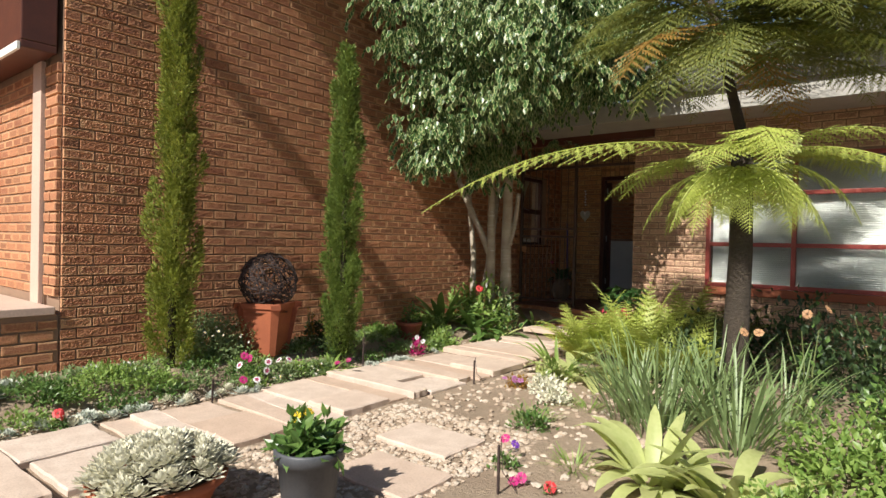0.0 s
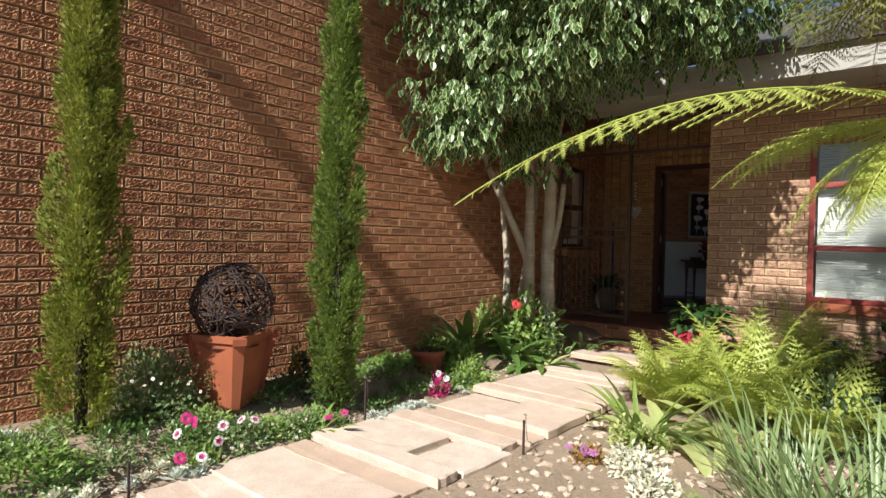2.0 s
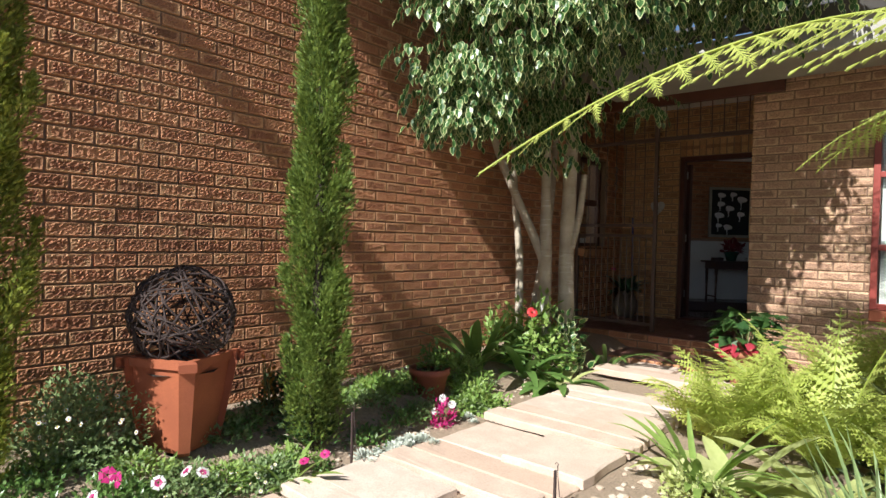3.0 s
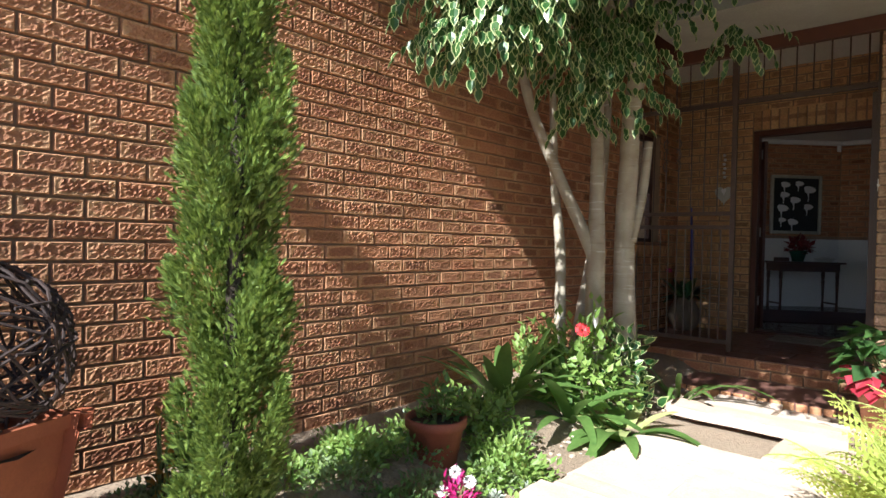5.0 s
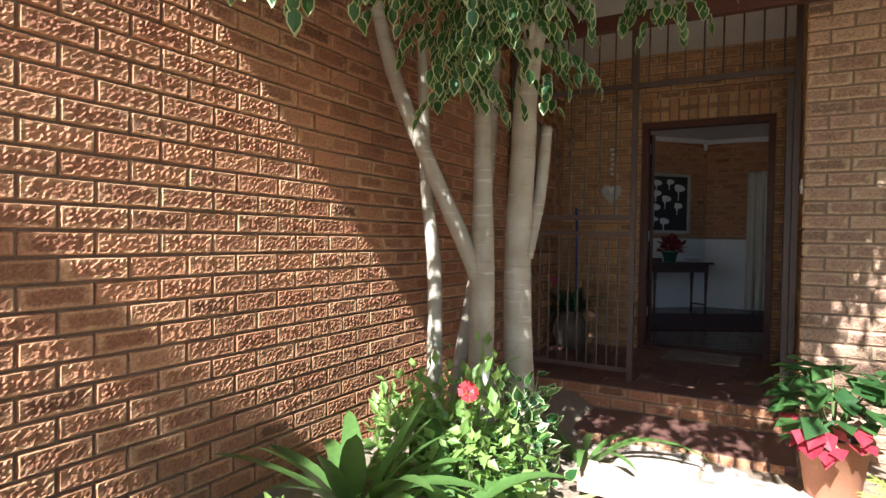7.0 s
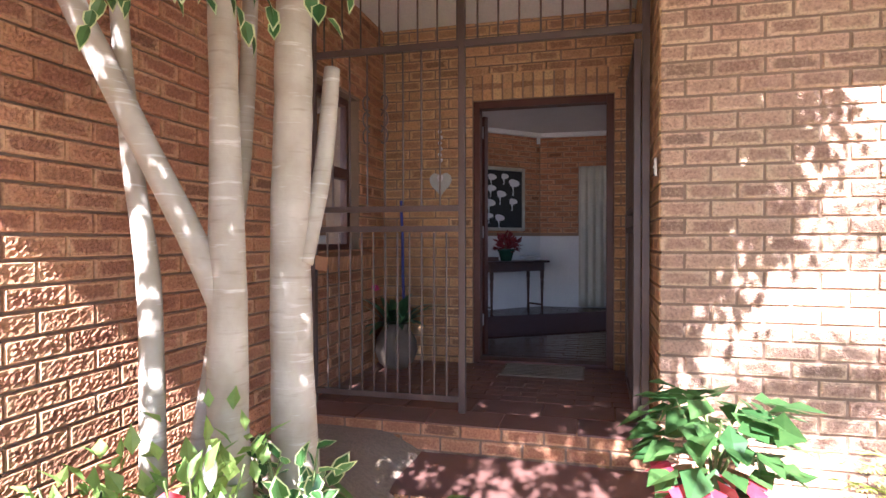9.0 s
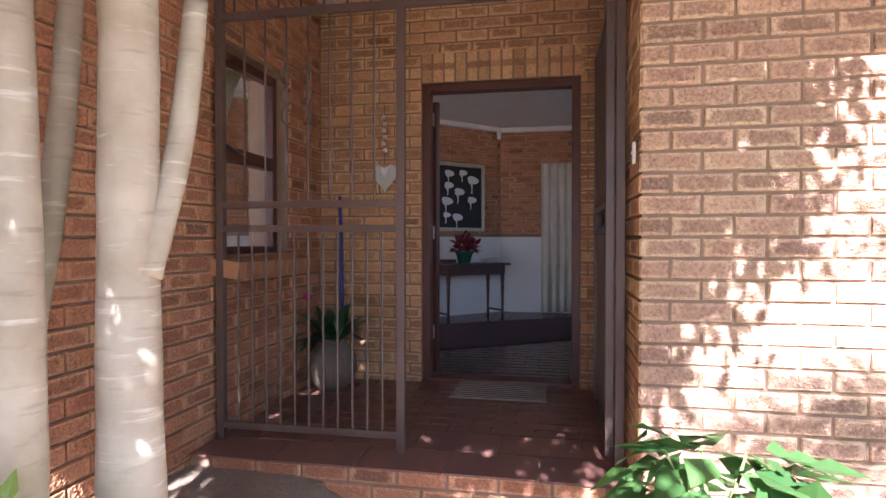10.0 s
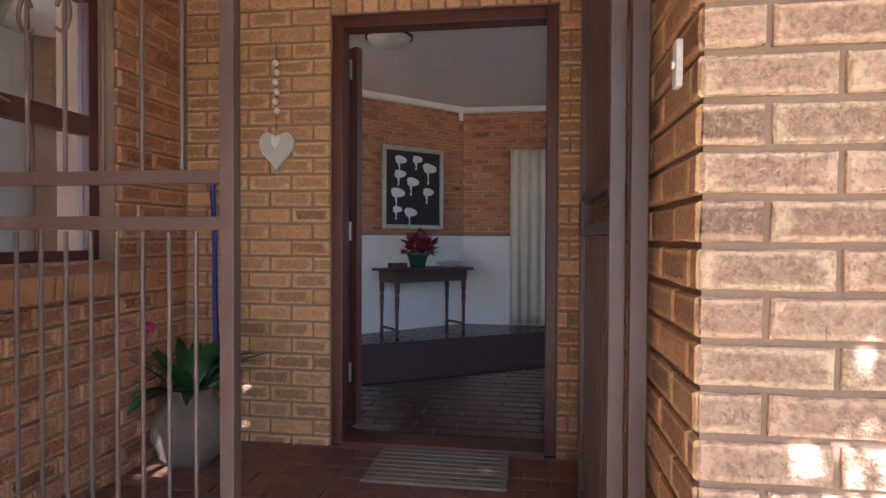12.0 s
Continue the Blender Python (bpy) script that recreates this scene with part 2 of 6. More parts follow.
def lay(parent, places, near, rest_label, clay=BRICK, kinds=None):
    """places: (set, pose, centre). Those for which near() holds, at most 300, become bricks of their own; the rest one joined part."""
    rnd = random.Random(5)
    kinds = TANS if clay is TAN else kinds
    if kinds:
        places = [(kinds["f" if p[0] is FULL else "h" if p[0] is HALF else "s"], p[1], p[2]) for p in places]
    single = [p for p in places if near(p[2])][:300]
    chosen = {id(p) for p in single}
    for k, (kind, m, c) in enumerate(single):
        ob = new("brick", kind[rnd.randrange(7)])
        ob.parent = parent
        ob.matrix_basis = m
    verts, faces, uvs, off = [], [], [], 0
    cache = {}
    for p in places:
        if id(p) in chosen:
            continue
        me = p[0][rnd.randrange(7)]
        if me.name not in cache:
            cache[me.name] = raw(me)
        v, f, uv = cache[me.name]
        mm = np.array(p[1])
        verts.append(v @ mm[:3, :3].T + mm[:3, 3])
        uvs.append(uv)
        faces.extend([tuple(i + off for i in q) for q in f])
        off += len(v)
    if verts:
        me = mesh_of("bricks", np.concatenate(verts), faces, clay, np.concatenate(uvs))
        put("bricks", me, parent, None, rest_label, "stuff")


def courses(origin, turn, length, z0, z1, holes=(), phase=0.0, quoin=False, first=0):
    """Stretcher bond over a face. origin: the face's left end seen from outside; turn: degrees about z, 0 faces -y. holes: (u0, u1, z0, z1)."""
    out = []
    rnd = random.Random(int(length * 1000))
    base = pose(*origin, 0, 0, turn)
    k0 = math.ceil((z0 - CZ) / COURSE)
    k1 = math.floor((z1 - CZ) / COURSE)
    for k in range(k0, k1):
        z = CZ + (k + 0.5) * COURSE
        shift = ((k + first) % 2) * PITCH / 2 + phase
        u = -PITCH + (shift % PITCH)
        while u < length:
            a, b = max(u, 0.0), min(u + PITCH, length)
            cuts = [(a, b)]
            for h0, h1, hz0, hz1 in holes:
                if hz0 - 0.02 < z < hz1 + 0.02:
                    nxt = []
                    for p, q in cuts:
                        if q <= h0 or p >= h1:
                            nxt.append((p, q))
                            continue
                        if p < h0:
                            nxt.append((p, h0))
                        if q > h1:
                            nxt.append((h1, q))
                    cuts = nxt
            for p, q in cuts:
                if q - p < 0.03:
                    continue
                full = q - p > 0.17
                kind, own = (FULL, BR_L) if full else (HALF, 0.105)
                s = (q - p - 0.011) / own
                m = base @ Matrix.Translation(((p + q) / 2, rnd.uniform(-0.0015, 0.0015), z)) @ pose(0, 0, 0, 0, rnd.uniform(-0.35, 0.35), 0) @ Matrix.Diagonal((s, 1, 1, 1))
                out.append((kind, m, m.translation))
            u += PITCH
    return out


CZ = 1.637 - 20 * COURSE
WALL_X, DOOR_Y, PIER_X, PIER_Y, FLOOR = -5.15, 9.82, -3.07, 8.03, 0.255
TOP = 3.35
WTOP = 4.2


def slab(name, lo, hi, material, label="", bevel=0.0, parent=None, kind="structure", category=""):
    ob = part(name, box(lo, hi, bevel), material, parent, label, kind=kind)
    if category:
        tagged(ob, category=category)
    return ob


SALMON = rough_mat("pale_pink_plaster", (0.62, 0.46, 0.38), (0.55, 0.40, 0.33), 4.0, 0.8, 60.0, 0.2)
# walls: a mortar core with bricks standing 12 mm proud of it
G = 0.012
LEFT_WIN = (8.50, 9.30, 1.20, 2.37)          # y0, y1, z0, z1
wall_west = thing("wall_west", "long brown face-brick house wall beside the path", "wall", kind="structure")
xw0, xw1 = WALL_X - 0.30, WALL_X - 0.017
y0, y1, wz0, wz1 = LEFT_WIN
for lo, hi in (((xw0, 1.66, -0.2), (xw1, y0, WTOP)), ((xw0, y0, -0.2), (xw1, y1, wz0)), ((xw0, y0, wz1), (xw1, y1, WTOP)), ((xw0, y1, -0.2), (xw1, 10.05, WTOP))):
    part("wall_core", box(lo, hi), MORTAR, wall_west)
DO = (-4.362, -3.232, FLOOR, 2.437)            # door opening
wall_north = thing("wall_north", "face-brick porch wall with the open front doorway", "wall", kind="structure")
for lo, hi in (((WALL_X - G, DOOR_Y + G, 0), (DO[0], DOOR_Y + 0.25, TOP)), ((DO[1], DOOR_Y + G, 0), (PIER_X + G, DOOR_Y + 0.25, TOP)), ((DO[0], DOOR_Y + G, DO[3]), (DO[1], DOOR_Y + 0.25, TOP))):
    part("wall_core", box(lo, hi), MORTAR, wall_north)
WIN = (-2.10, 2.9, 0.74, 2.36)
wall_pier = thing("wall_pier", "sunlit face-brick pier and window wall beside the porch", "wall", kind="structure")
for lo, hi in (((PIER_X + G, PIER_Y + G, -0.2), (WIN[0], DOOR_Y + 0.25, TOP)), ((WIN[0], PIER_Y + G, -0.2), (WIN[1], PIER_Y + 0.25, WIN[2] - 0.02)),
               ((WIN[0], PIER_Y + G, WIN[3]), (WIN[1], PIER_Y + 0.25, TOP)), ((WIN[1], PIER_Y + G, -0.2), (6.0, PIER_Y + 0.25, TOP))):
    part("wall_core", box(lo, hi), MORTAR, wall_pier)

# south end of the west wall: a deep window bay with a plastered sill
wall_bay = thing("wall_bay", "shaded brick window bay with a pale plastered sill", "wall", kind="structure")
part("wall_core", box((WALL_X - 0.30, -3.0, -0.2), (WALL_X - G, 1.655, 0.585)), MORTAR, wall_bay)
part("sill", box((WALL_X - 1.55, -3.0, 0.59), (WALL_X + 0.02, 1.62, 0.65), 0.006), SALMON, wall_bay, "pale pink plastered sill")
part("back_wall", box((WALL_X - 1.75, -3.0, 0.60), (WALL_X - 1.55, 1.655, WTOP)), MORTAR, wall_bay)
part("reveal", box((WALL_X - 1.55, 1.637, 0.60), (WALL_X - 0.301, 1.8, WTOP)), MORTAR, wall_bay)
part("jamb", box((WALL_X - 0.50, 1.60, 0.65), (WALL_X - 0.31, 1.636, 2.6), 0.005), SALMON, wall_bay, "pale pink painted window jamb")
part("soffit", box((WALL_X - 1.55, 1.38, 2.6), (WALL_X - 0.02, 1.62, 2.66), 0.01), TIMBER, wall_bay, "dark red timber soffit over the bay")
part("lintel", box((WALL_X - 1.55, 1.38, 2.66), (WALL_X - 0.02, 1.62, 3.4), 0.01), TIMBER, wall_bay, "dark red timber lintel over the bay")
part("soffit_edge", box((WALL_X - 1.55, 1.355, 2.58), (WALL_X - 0.02, 1.378, 2.64), 0.004), BOARD, wall_bay, "pale painted soffit edge")

# floors and ceilings
porch = thing("floor_porch", "raised porch floor of dark red-brown clay tiles", "floor", kind="structure")
part("slab", box((WALL_X, 8.20, -0.1), (PIER_X, 10.05, FLOOR - 0.012)), MORTAR, porch)
slab("floor_room", (-9, 10.06, 0.1), (1.5, 17.5, FLOOR - 0.012), MORTAR, "dark clay-tiled living room floor")
slab("ceiling_porch", (WALL_X - 0.3, 7.95, 3.08), (PIER_X + 0.3, DOOR_Y + 0.25, 3.16), BOARD, "white boarded porch ceiling")
slab("ceiling_room", (-9, DOOR_Y + 0.26, 2.93), (1.5, 17.6, 3.05), PLASTER, "plain white living room ceiling")

# roof over the house, with a shallow eave over porch and window
slab("roof_house", (WALL_X + 0.01, 0, 0), (6.5, 11.5, 0.1), SHADE, "dark sheet roof over the house").matrix_basis = pose(0, 7.05, 3.02, 20, 0, 0)
# unseen overhang, placed so its edge casts the large diagonal wall shadow
slab("roof_verge", (WALL_X - 4.5, 3.19, 4.205), (WALL_X + 0.59, 10.0, 4.32), SHADE, "unseen roof overhang placed to shade the brick wall")
# unseen beam, added and sized only for its diagonal shadow band
slab("roof_beam", (WALL_X - 4.5, 1.264, 4.205), (WALL_X + 0.46, 1.384, 4.365), SHADE, "unseen beam added to cast a shadow band on the brick wall")
slab("fascia", (WALL_X + 0.72, 7.11, 2.79), (6.5, 7.145, 3.03), FASCIA, "grey painted eave fascia board", 0.004)
slab("soffit", (WALL_X + 0.72, 7.15, 2.82), (6.5, 7.94, 2.85), FASCIA, "grey eave soffit above the window wall")
slab("porch_beam", (WALL_X + 0.003, 7.95, 2.72), (PIER_X + 0.28, 8.015, 3.078), TIMBER, "dark timber beam over the porch opening", 0.008)

# ground, one sheet
def ground_z(x, y):
    def ss(a, b, v):
        t = np.clip((v - a) / (b - a), 0, 1)
        return t * t * (3 - 2 * t)
    z = -0.02 + 0.05 * ss(4.5, 7.5, y) * ss(-0.5, -2.0, x)
    z = z + 0.16 * ss(-4.15, -4.6, x) * ss(-6, -4, y)
    z = z + 0.05 * ss(-2.0, -0.8, x) * ss(2.0, 4.0, y)
    return z


gx = np.concatenate([np.linspace(-60, -7, 8), np.linspace(-6.5, 4, 150), np.linspace(5, 60, 9)])
gy = np.concatenate([np.linspace(-60, -4, 9), np.linspace(-3.5, 8.3, 168), np.linspace(9, 60, 8)])
GX, GY = np.meshgrid(gx, gy)
GZ = ground_z(GX, GY)
GZ = GZ + np.array([[noise.noise((x * 2.1, y * 2.1, 0)) * 0.012 + noise.noise((x * 9, y * 9, 3)) * 0.006 for x in gx] for y in gy])
nxg = len(gx)
gfaces = [(j * nxg + i, j * nxg + i + 1, (j + 1) * nxg + i + 1, (j + 1) * nxg + i) for j in range(len(gy) - 1) for i in range(nxg - 1)]
put("ground", mesh_of("ground", np.stack([GX.ravel(), GY.ravel(), GZ.ravel()], 1), gfaces, SOIL, smooth=True), None, None, "pale sandy garden soil with stones", "structure", "ground")

# ---- foliage helpers ----
def leaf_mat(name, dark, light, rough=0.45, glow=0.35, vein=0.0):
    """A leaf: colour varied leaf by leaf, some light passing through."""
    m, nt, b = mat(name, light, rough)
    ge = nt.nodes.new("ShaderNodeNewGeometry")
    col = ramp(nt, ge.outputs["Random Per Island"], [(0.0, dark), (0.5, tuple((p + q) / 2 for p, q in zip(dark, light))), (1.0, light)]).outputs[0]
    n = noise_tex(nt, 34.0, 3.0)
    col = mix(nt, ramp(nt, n.outputs[0], [(0.35, (0.4, 0.4, 0.4)), (0.6, (0, 0, 0))]).outputs[0], col, dark)
    nt.links.new(col, b.inputs["Base Color"])
    tr = nt.nodes.new("ShaderNodeBsdfTranslucent")
    warm = mix(nt, 0.5, col, tuple(min(1, v * 1.5) for v in light))
    nt.links.new(warm, tr.inputs[0])
    ms = nt.nodes.new("ShaderNodeMixShader")
    ms.inputs[0].default_value = glow
    nt.links.new(b.outputs[0], ms.inputs[1])
    nt.links.new(tr.outputs[0], ms.inputs[2])
    nt.links.new(ms.outputs[0], nt.nodes["Material Output"].inputs[0])
    return m


CYPRESS = leaf_mat("cypress_green", (0.04, 0.085, 0.016), (0.30, 0.38, 0.07), 0.6, 0.25)
CYPRESS_Y = leaf_mat("cypress_yellow_green", (0.07, 0.11, 0.016), (0.40, 0.42, 0.06), 0.6, 0.25)
FICUS_G = leaf_mat("ficus_green", (0.03, 0.085, 0.022), (0.075, 0.16, 0.04), 0.32, 0.25)
FICUS_C = leaf_mat("ficus_cream", (0.42, 0.48, 0.20), (0.62, 0.64, 0.34), 0.32, 0.25)
FERN_Y = leaf_mat("fern_yellow_green", (0.33, 0.40, 0.075), (0.58, 0.62, 0.17), 0.5, 0.4)
FERN_O = leaf_mat("fern_olive", (0.085, 0.115, 0.025), (0.26, 0.27, 0.06), 0.5, 0.4)
FERN_R = leaf_mat("fern_rust", (0.24, 0.13, 0.03), (0.40, 0.24, 0.05), 0.6, 0.45)
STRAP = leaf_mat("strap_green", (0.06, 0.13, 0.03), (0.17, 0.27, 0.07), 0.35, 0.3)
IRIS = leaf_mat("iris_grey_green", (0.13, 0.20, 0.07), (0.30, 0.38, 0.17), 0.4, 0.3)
# own colour of the broad leaves; stands in for sunlight on one clivia
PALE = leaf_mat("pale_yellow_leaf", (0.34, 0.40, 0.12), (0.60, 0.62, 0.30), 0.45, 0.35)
BRIGHT = leaf_mat("bright_green", (0.14, 0.24, 0.05), (0.34, 0.45, 0.12), 0.45, 0.35)
DARKLEAF = leaf_mat("dark_shrub_green", (0.025, 0.05, 0.02), (0.07, 0.11, 0.035), 0.45, 0.25)
SILVER = leaf_mat("silver_rosette", (0.42, 0.46, 0.40), (0.66, 0.68, 0.60), 0.6, 0.15)
CREAM = leaf_mat("cream_rosette", (0.58, 0.56, 0.42), (0.80, 0.77, 0.63), 0.6, 0.2)
MAGENTA = leaf_mat("magenta_petal", (0.42, 0.012, 0.13), (0.60, 0.04, 0.25), 0.5, 0.3)
WHITEP = leaf_mat("white_petal", (0.72, 0.68, 0.70), (0.82, 0.80, 0.80), 0.5, 0.3)
REDP = leaf_mat("red_petal", (0.50, 0.015, 0.02), (0.66, 0.05, 0.06), 0.5, 0.25)
YELLOWP = leaf_mat("yellow_petal", (0.70, 0.46, 0.02), (0.80, 0.60, 0.05), 0.5, 0.25)
PURPLEP = leaf_mat("purple_petal", (0.10, 0.02, 0.30), (0.22, 0.06, 0.50), 0.5, 0.25)
def ringed_bark():
    """Smooth pale bark with broken level rings."""
    m, nt, b = mat("pale_ringed_bark", (0.4, 0.35, 0.28), 0.8)
    mp = nt.nodes.new("ShaderNodeMapping")
    mp.inputs["Scale"].default_value = (5, 5, 42)
    nt.links.new(nt.nodes.new("ShaderNodeNewGeometry").outputs["Position"], mp.inputs[0])
    ring = noise_tex(nt, 1.0, 3.0, 0.6, mp.outputs[0])
    blot = noise_tex(nt, 6.0)
    fine = noise_tex(nt, 80.0)
    col = ramp(nt, blot.outputs[0], [(0.3, (0.33, 0.27, 0.20)), (0.7, (0.47, 0.41, 0.33))]).outputs[0]
    col = mix(nt, ramp(nt, ring.outputs[0], [(0.60, (0, 0, 0)), (0.72, (0.7, 0.7, 0.7))]).outputs[0], col, (0.66, 0.62, 0.56))
    col = mix(nt, ramp(nt, ring.outputs[0], [(0.28, (0.5, 0.5, 0.5)), (0.40, (0, 0, 0))]).outputs[0], col, (0.22, 0.17, 0.12))
    nt.links.new(col, b.inputs["Base Color"])
    h = math_node(nt, "ADD", ring.outputs[0], math_node(nt, "MULTIPLY", fine.outputs[0], 0.4))
    bump(nt, b, h, 0.45, 0.006)
    return m


BARK = ringed_bark()
DARKBARK = rough_mat("dark_fibrous_bark", (0.05, 0.038, 0.028), (0.08, 0.06, 0.045), 9.0, 0.95, 50.0, 1.0, 0.02)
TWIG = rough_mat("dark_twig", (0.035, 0.022, 0.02), (0.06, 0.035, 0.03), 20.0, 0.8, 120.0, 0.5)
STEM = rough_mat("green_stem", (0.12, 0.16, 0.05), (0.17, 0.19, 0.07), 12.0, 0.6, 90.0, 0.2)


def nrm(a):
    return a / np.maximum(np.linalg.norm(a, axis=-1, keepdims=True), 1e-9)


def scatter(tv, pos, ways, ups, scale, wide=None):
    """Many copies of a leaf (x across, y along, z up from it), as one array of points."""
    y = nrm(np.asarray(ways, float))
    x = nrm(np.cross(y, np.asarray(ups, float)))
    z = np.cross(x, y)
    s = np.asarray(scale, float)[:, None, None]
    w = s if wide is None else np.asarray(wide, float)[:, None, None]
    tv = np.asarray(tv, float)
    return (np.asarray(pos, float)[:, None, :] + tv[None, :, 0:1] * x[:, None, :] * w + tv[None, :, 1:2] * y[:, None, :] * s + tv[None, :, 2:3] * z[:, None, :] * s)


def leaves(name, tv, tf, tm, pts, materials, parent=None, label="", smooth=False):
    n, k = pts.shape[0], pts.shape[1]
    faces = [tuple(i + j * k for i in f) for j in range(n) for f in tf]
    mats = list(tm) * n if tm is not None else None
    return put(name, mesh_of(name, pts.reshape(-1, 3), faces, materials, mats=mats, smooth=smooth), parent, None, label)


LEAF_V = [(0, 0, 0), (-0.27, 0.42, 0.07), (0.27, 0.42, 0.07), (0, 0.46, 0), (0, 1, -0.06)]
LEAF_F = [(0, 3, 1), (0, 2, 3), (1, 3, 4), (3, 2, 4)]
VAR_V = [(0, 0, 0), (-0.24, 0.21, 0.06), (-0.235, 0.53, 0.055), (0, 0.88, -0.03), (0.235, 0.53, 0.055), (0.24, 0.21, 0.06), (0, 0.38, 0.0),
         (-0.31, 0.2, 0.09), (-0.29, 0.55, 0.07), (0, 1.0, -0.06), (0.29, 0.55, 0.07), (0.31, 0.2, 0.09)]
VAR_F = [(0, 6, 2, 1), (6, 3, 2), (0, 5, 4, 6), (6, 4, 3), (0, 1, 7), (1, 2, 8, 7), (2, 3, 9, 8), (0, 11, 5), (5, 11, 10, 4), (4, 10, 9, 3)]
VAR_M = [0, 0, 0, 0, 1, 1, 1, 1, 1, 1]
SPRAY_V, SPRAY_F = [], []
for sx, sy, sl, sw in ((0, 0, 1.0, 0.06), (-0.03, 0.1, 0.6, 0.06), (0.03, 0.16, 0.6, 0.06), (-0.03, 0.36, 0.48, 0.05), (0.03, 0.44, 0.48, 0.05)):
    kk = len(SPRAY_V)
    lean = sx * 14
    SPRAY_V += [(sx - sw, sy + sl * 0.35, 0.03), (sx, sy, 0), (sx + sw, sy + sl * 0.35, 0.03), (sx + lean * sl * 0.6, sy + sl, 0.05)]
    SPRAY_F += [(kk, kk + 1, kk + 2, kk + 3)]


def strap(rng, base, way, length, width, droop, seg=6, fold=0.25):
    """One long leaf that arches over: points and faces."""
    way = np.array(way, float)
    flat = nrm(np.array([way[0], way[1], 0.0]) + 1e-6)
    side = np.cross(flat, [0, 0, 1])
    p, d = np.array(base, float), nrm(way)
    v, step = [], length / seg
    for k in range(seg + 1):
        t = k / seg
        w = width * (0.55 + 0.9 * t if t < 0.5 else 1.32 * (1 - t) ** 0.5 + 0.02) * 0.5
        up = np.cross(side, d)
        v += [p - side * w + up * w * fold, p, p + side * w + up * w * fold]
        d = nrm(d + np.array([0, 0, -droop / seg]) + rng.normal(0, 0.02, 3))
        p = p + d * step
    f = []
    for k in range(seg):
        a = 3 * k
        f += [(a, a + 1, a + 4, a + 3), (a + 1, a + 2, a + 5, a + 4)]
    return v, f


def straps(name, rng, base, n, length, width, spread, droop, material, parent, radius=0.06, rise=(0.5, 1.0), seg=6, label="", side=None):
    V, F = [], []
    single = n <= 90
    for k in range(n):
        a = rng.uniform(0, 2 * math.pi) if side is None else rng.normal(side[0], side[1])
        r = radius * math.sqrt(rng.uniform(0, 1))
        h = rng.uniform(*rise)
        out = spread * rng.uniform(0.4, 1.2)
        v, f = strap(rng, (base[0] + math.cos(a) * r, base[1] + math.sin(a) * r, base[2]), (math.cos(a) * out, math.sin(a) * out, h), length * rng.uniform(0.65, 1.15), width * rng.uniform(0.75, 1.2), droop * rng.uniform(0.5, 1.4), seg)
        if single:
            put("leaf", mesh_of("leaf", v, f, material, smooth=True), parent, None, label)
            continue
        off = len(V)
        V += v
        F += [tuple(i + off for i in q) for q in f]
    return None if single else put(name, mesh_of(name, V, F, material, smooth=True), parent, None, label)


def frond(rng, base, way, length, droop, pin, seg=26, side_turn=0.0):
    """A fern frond: a curved midrib with two rows of toothed pinnae. Gives rib points, pinna places and ways."""
    p, d = np.array(base, float), nrm(np.array(way, float))
    rib, P, W, U, S = [], [], [], [], []
    step = length / seg
    for k in range(seg + 1):
        t = k / seg
        rib.append(p.copy())
        if t > 0.10:
            side = nrm(np.cross(d, [0, 0, 1.0]))
            up = np.cross(side, d)
            size = pin * (min(1, (t - 0.06) * 3.2)) * (1 - t ** 2.6) + 0.02
            for sg in (-1, 1):
                P.append(p.copy())
                W.append(nrm(side * sg + d * (0.35 + 0.5 * t) - up * rng.uniform(0.10, 0.45)))
                U.append(up)
                S.append(size * rng.uniform(0.85, 1.1))
        d = nrm(d + np.array([0, 0, -droop / seg * (0.5 + t)]))
        p = p + d * step
    return rib, P, W, U, S


PIN_V, PIN_F = [(0, 0, 0)], []
for k in range(7):
    y0 = 0.06 + k * 0.125
    w = 0.115 * (1 - 0.7 * (k / 6) ** 1.3)
    i = len(PIN_V)
    PIN_V += [(-w, y0 + 0.14, -0.03), (-0.012, y0, 0), (-0.012, y0 + 0.105, 0), (w, y0 + 0.14, -0.03), (0.012, y0, 0), (0.012, y0 + 0.105, 0)]
    PIN_F += [(i + 1, i, i + 2), (i + 4, i + 5, i + 3)]
i = len(PIN_V)
PIN_V += [(-0.014, 0, 0.002), (0.014, 0, 0.002), (0, 1.0, 0.0)]
PIN_F += [(i, i + 1, i + 2)]


WIDE_V, WIDE_F = [], []
for k in range(5):
    y0 = 0.04 + k * 0.185
    w = 0.27 * (1 - 0.72 * (k / 4) ** 1.2)
    i = len(WIDE_V)
    WIDE_V += [(-w, y0 + 0.16, -0.03), (-0.012, y0, 0), (-0.012, y0 + 0.17, 0), (w, y0 + 0.16, -0.03), (0.012, y0, 0), (0.012, y0 + 0.17, 0)]
    WIDE_F += [(i + 1, i, i + 2), (i + 4, i + 5, i + 3)]
i = len(WIDE_V)
WIDE_V += [(-0.03, 0, 0.002), (0.03, 0, 0.002), (0, 1.05, 0.0)]
WIDE_F += [(i, i + 1, i + 2)]


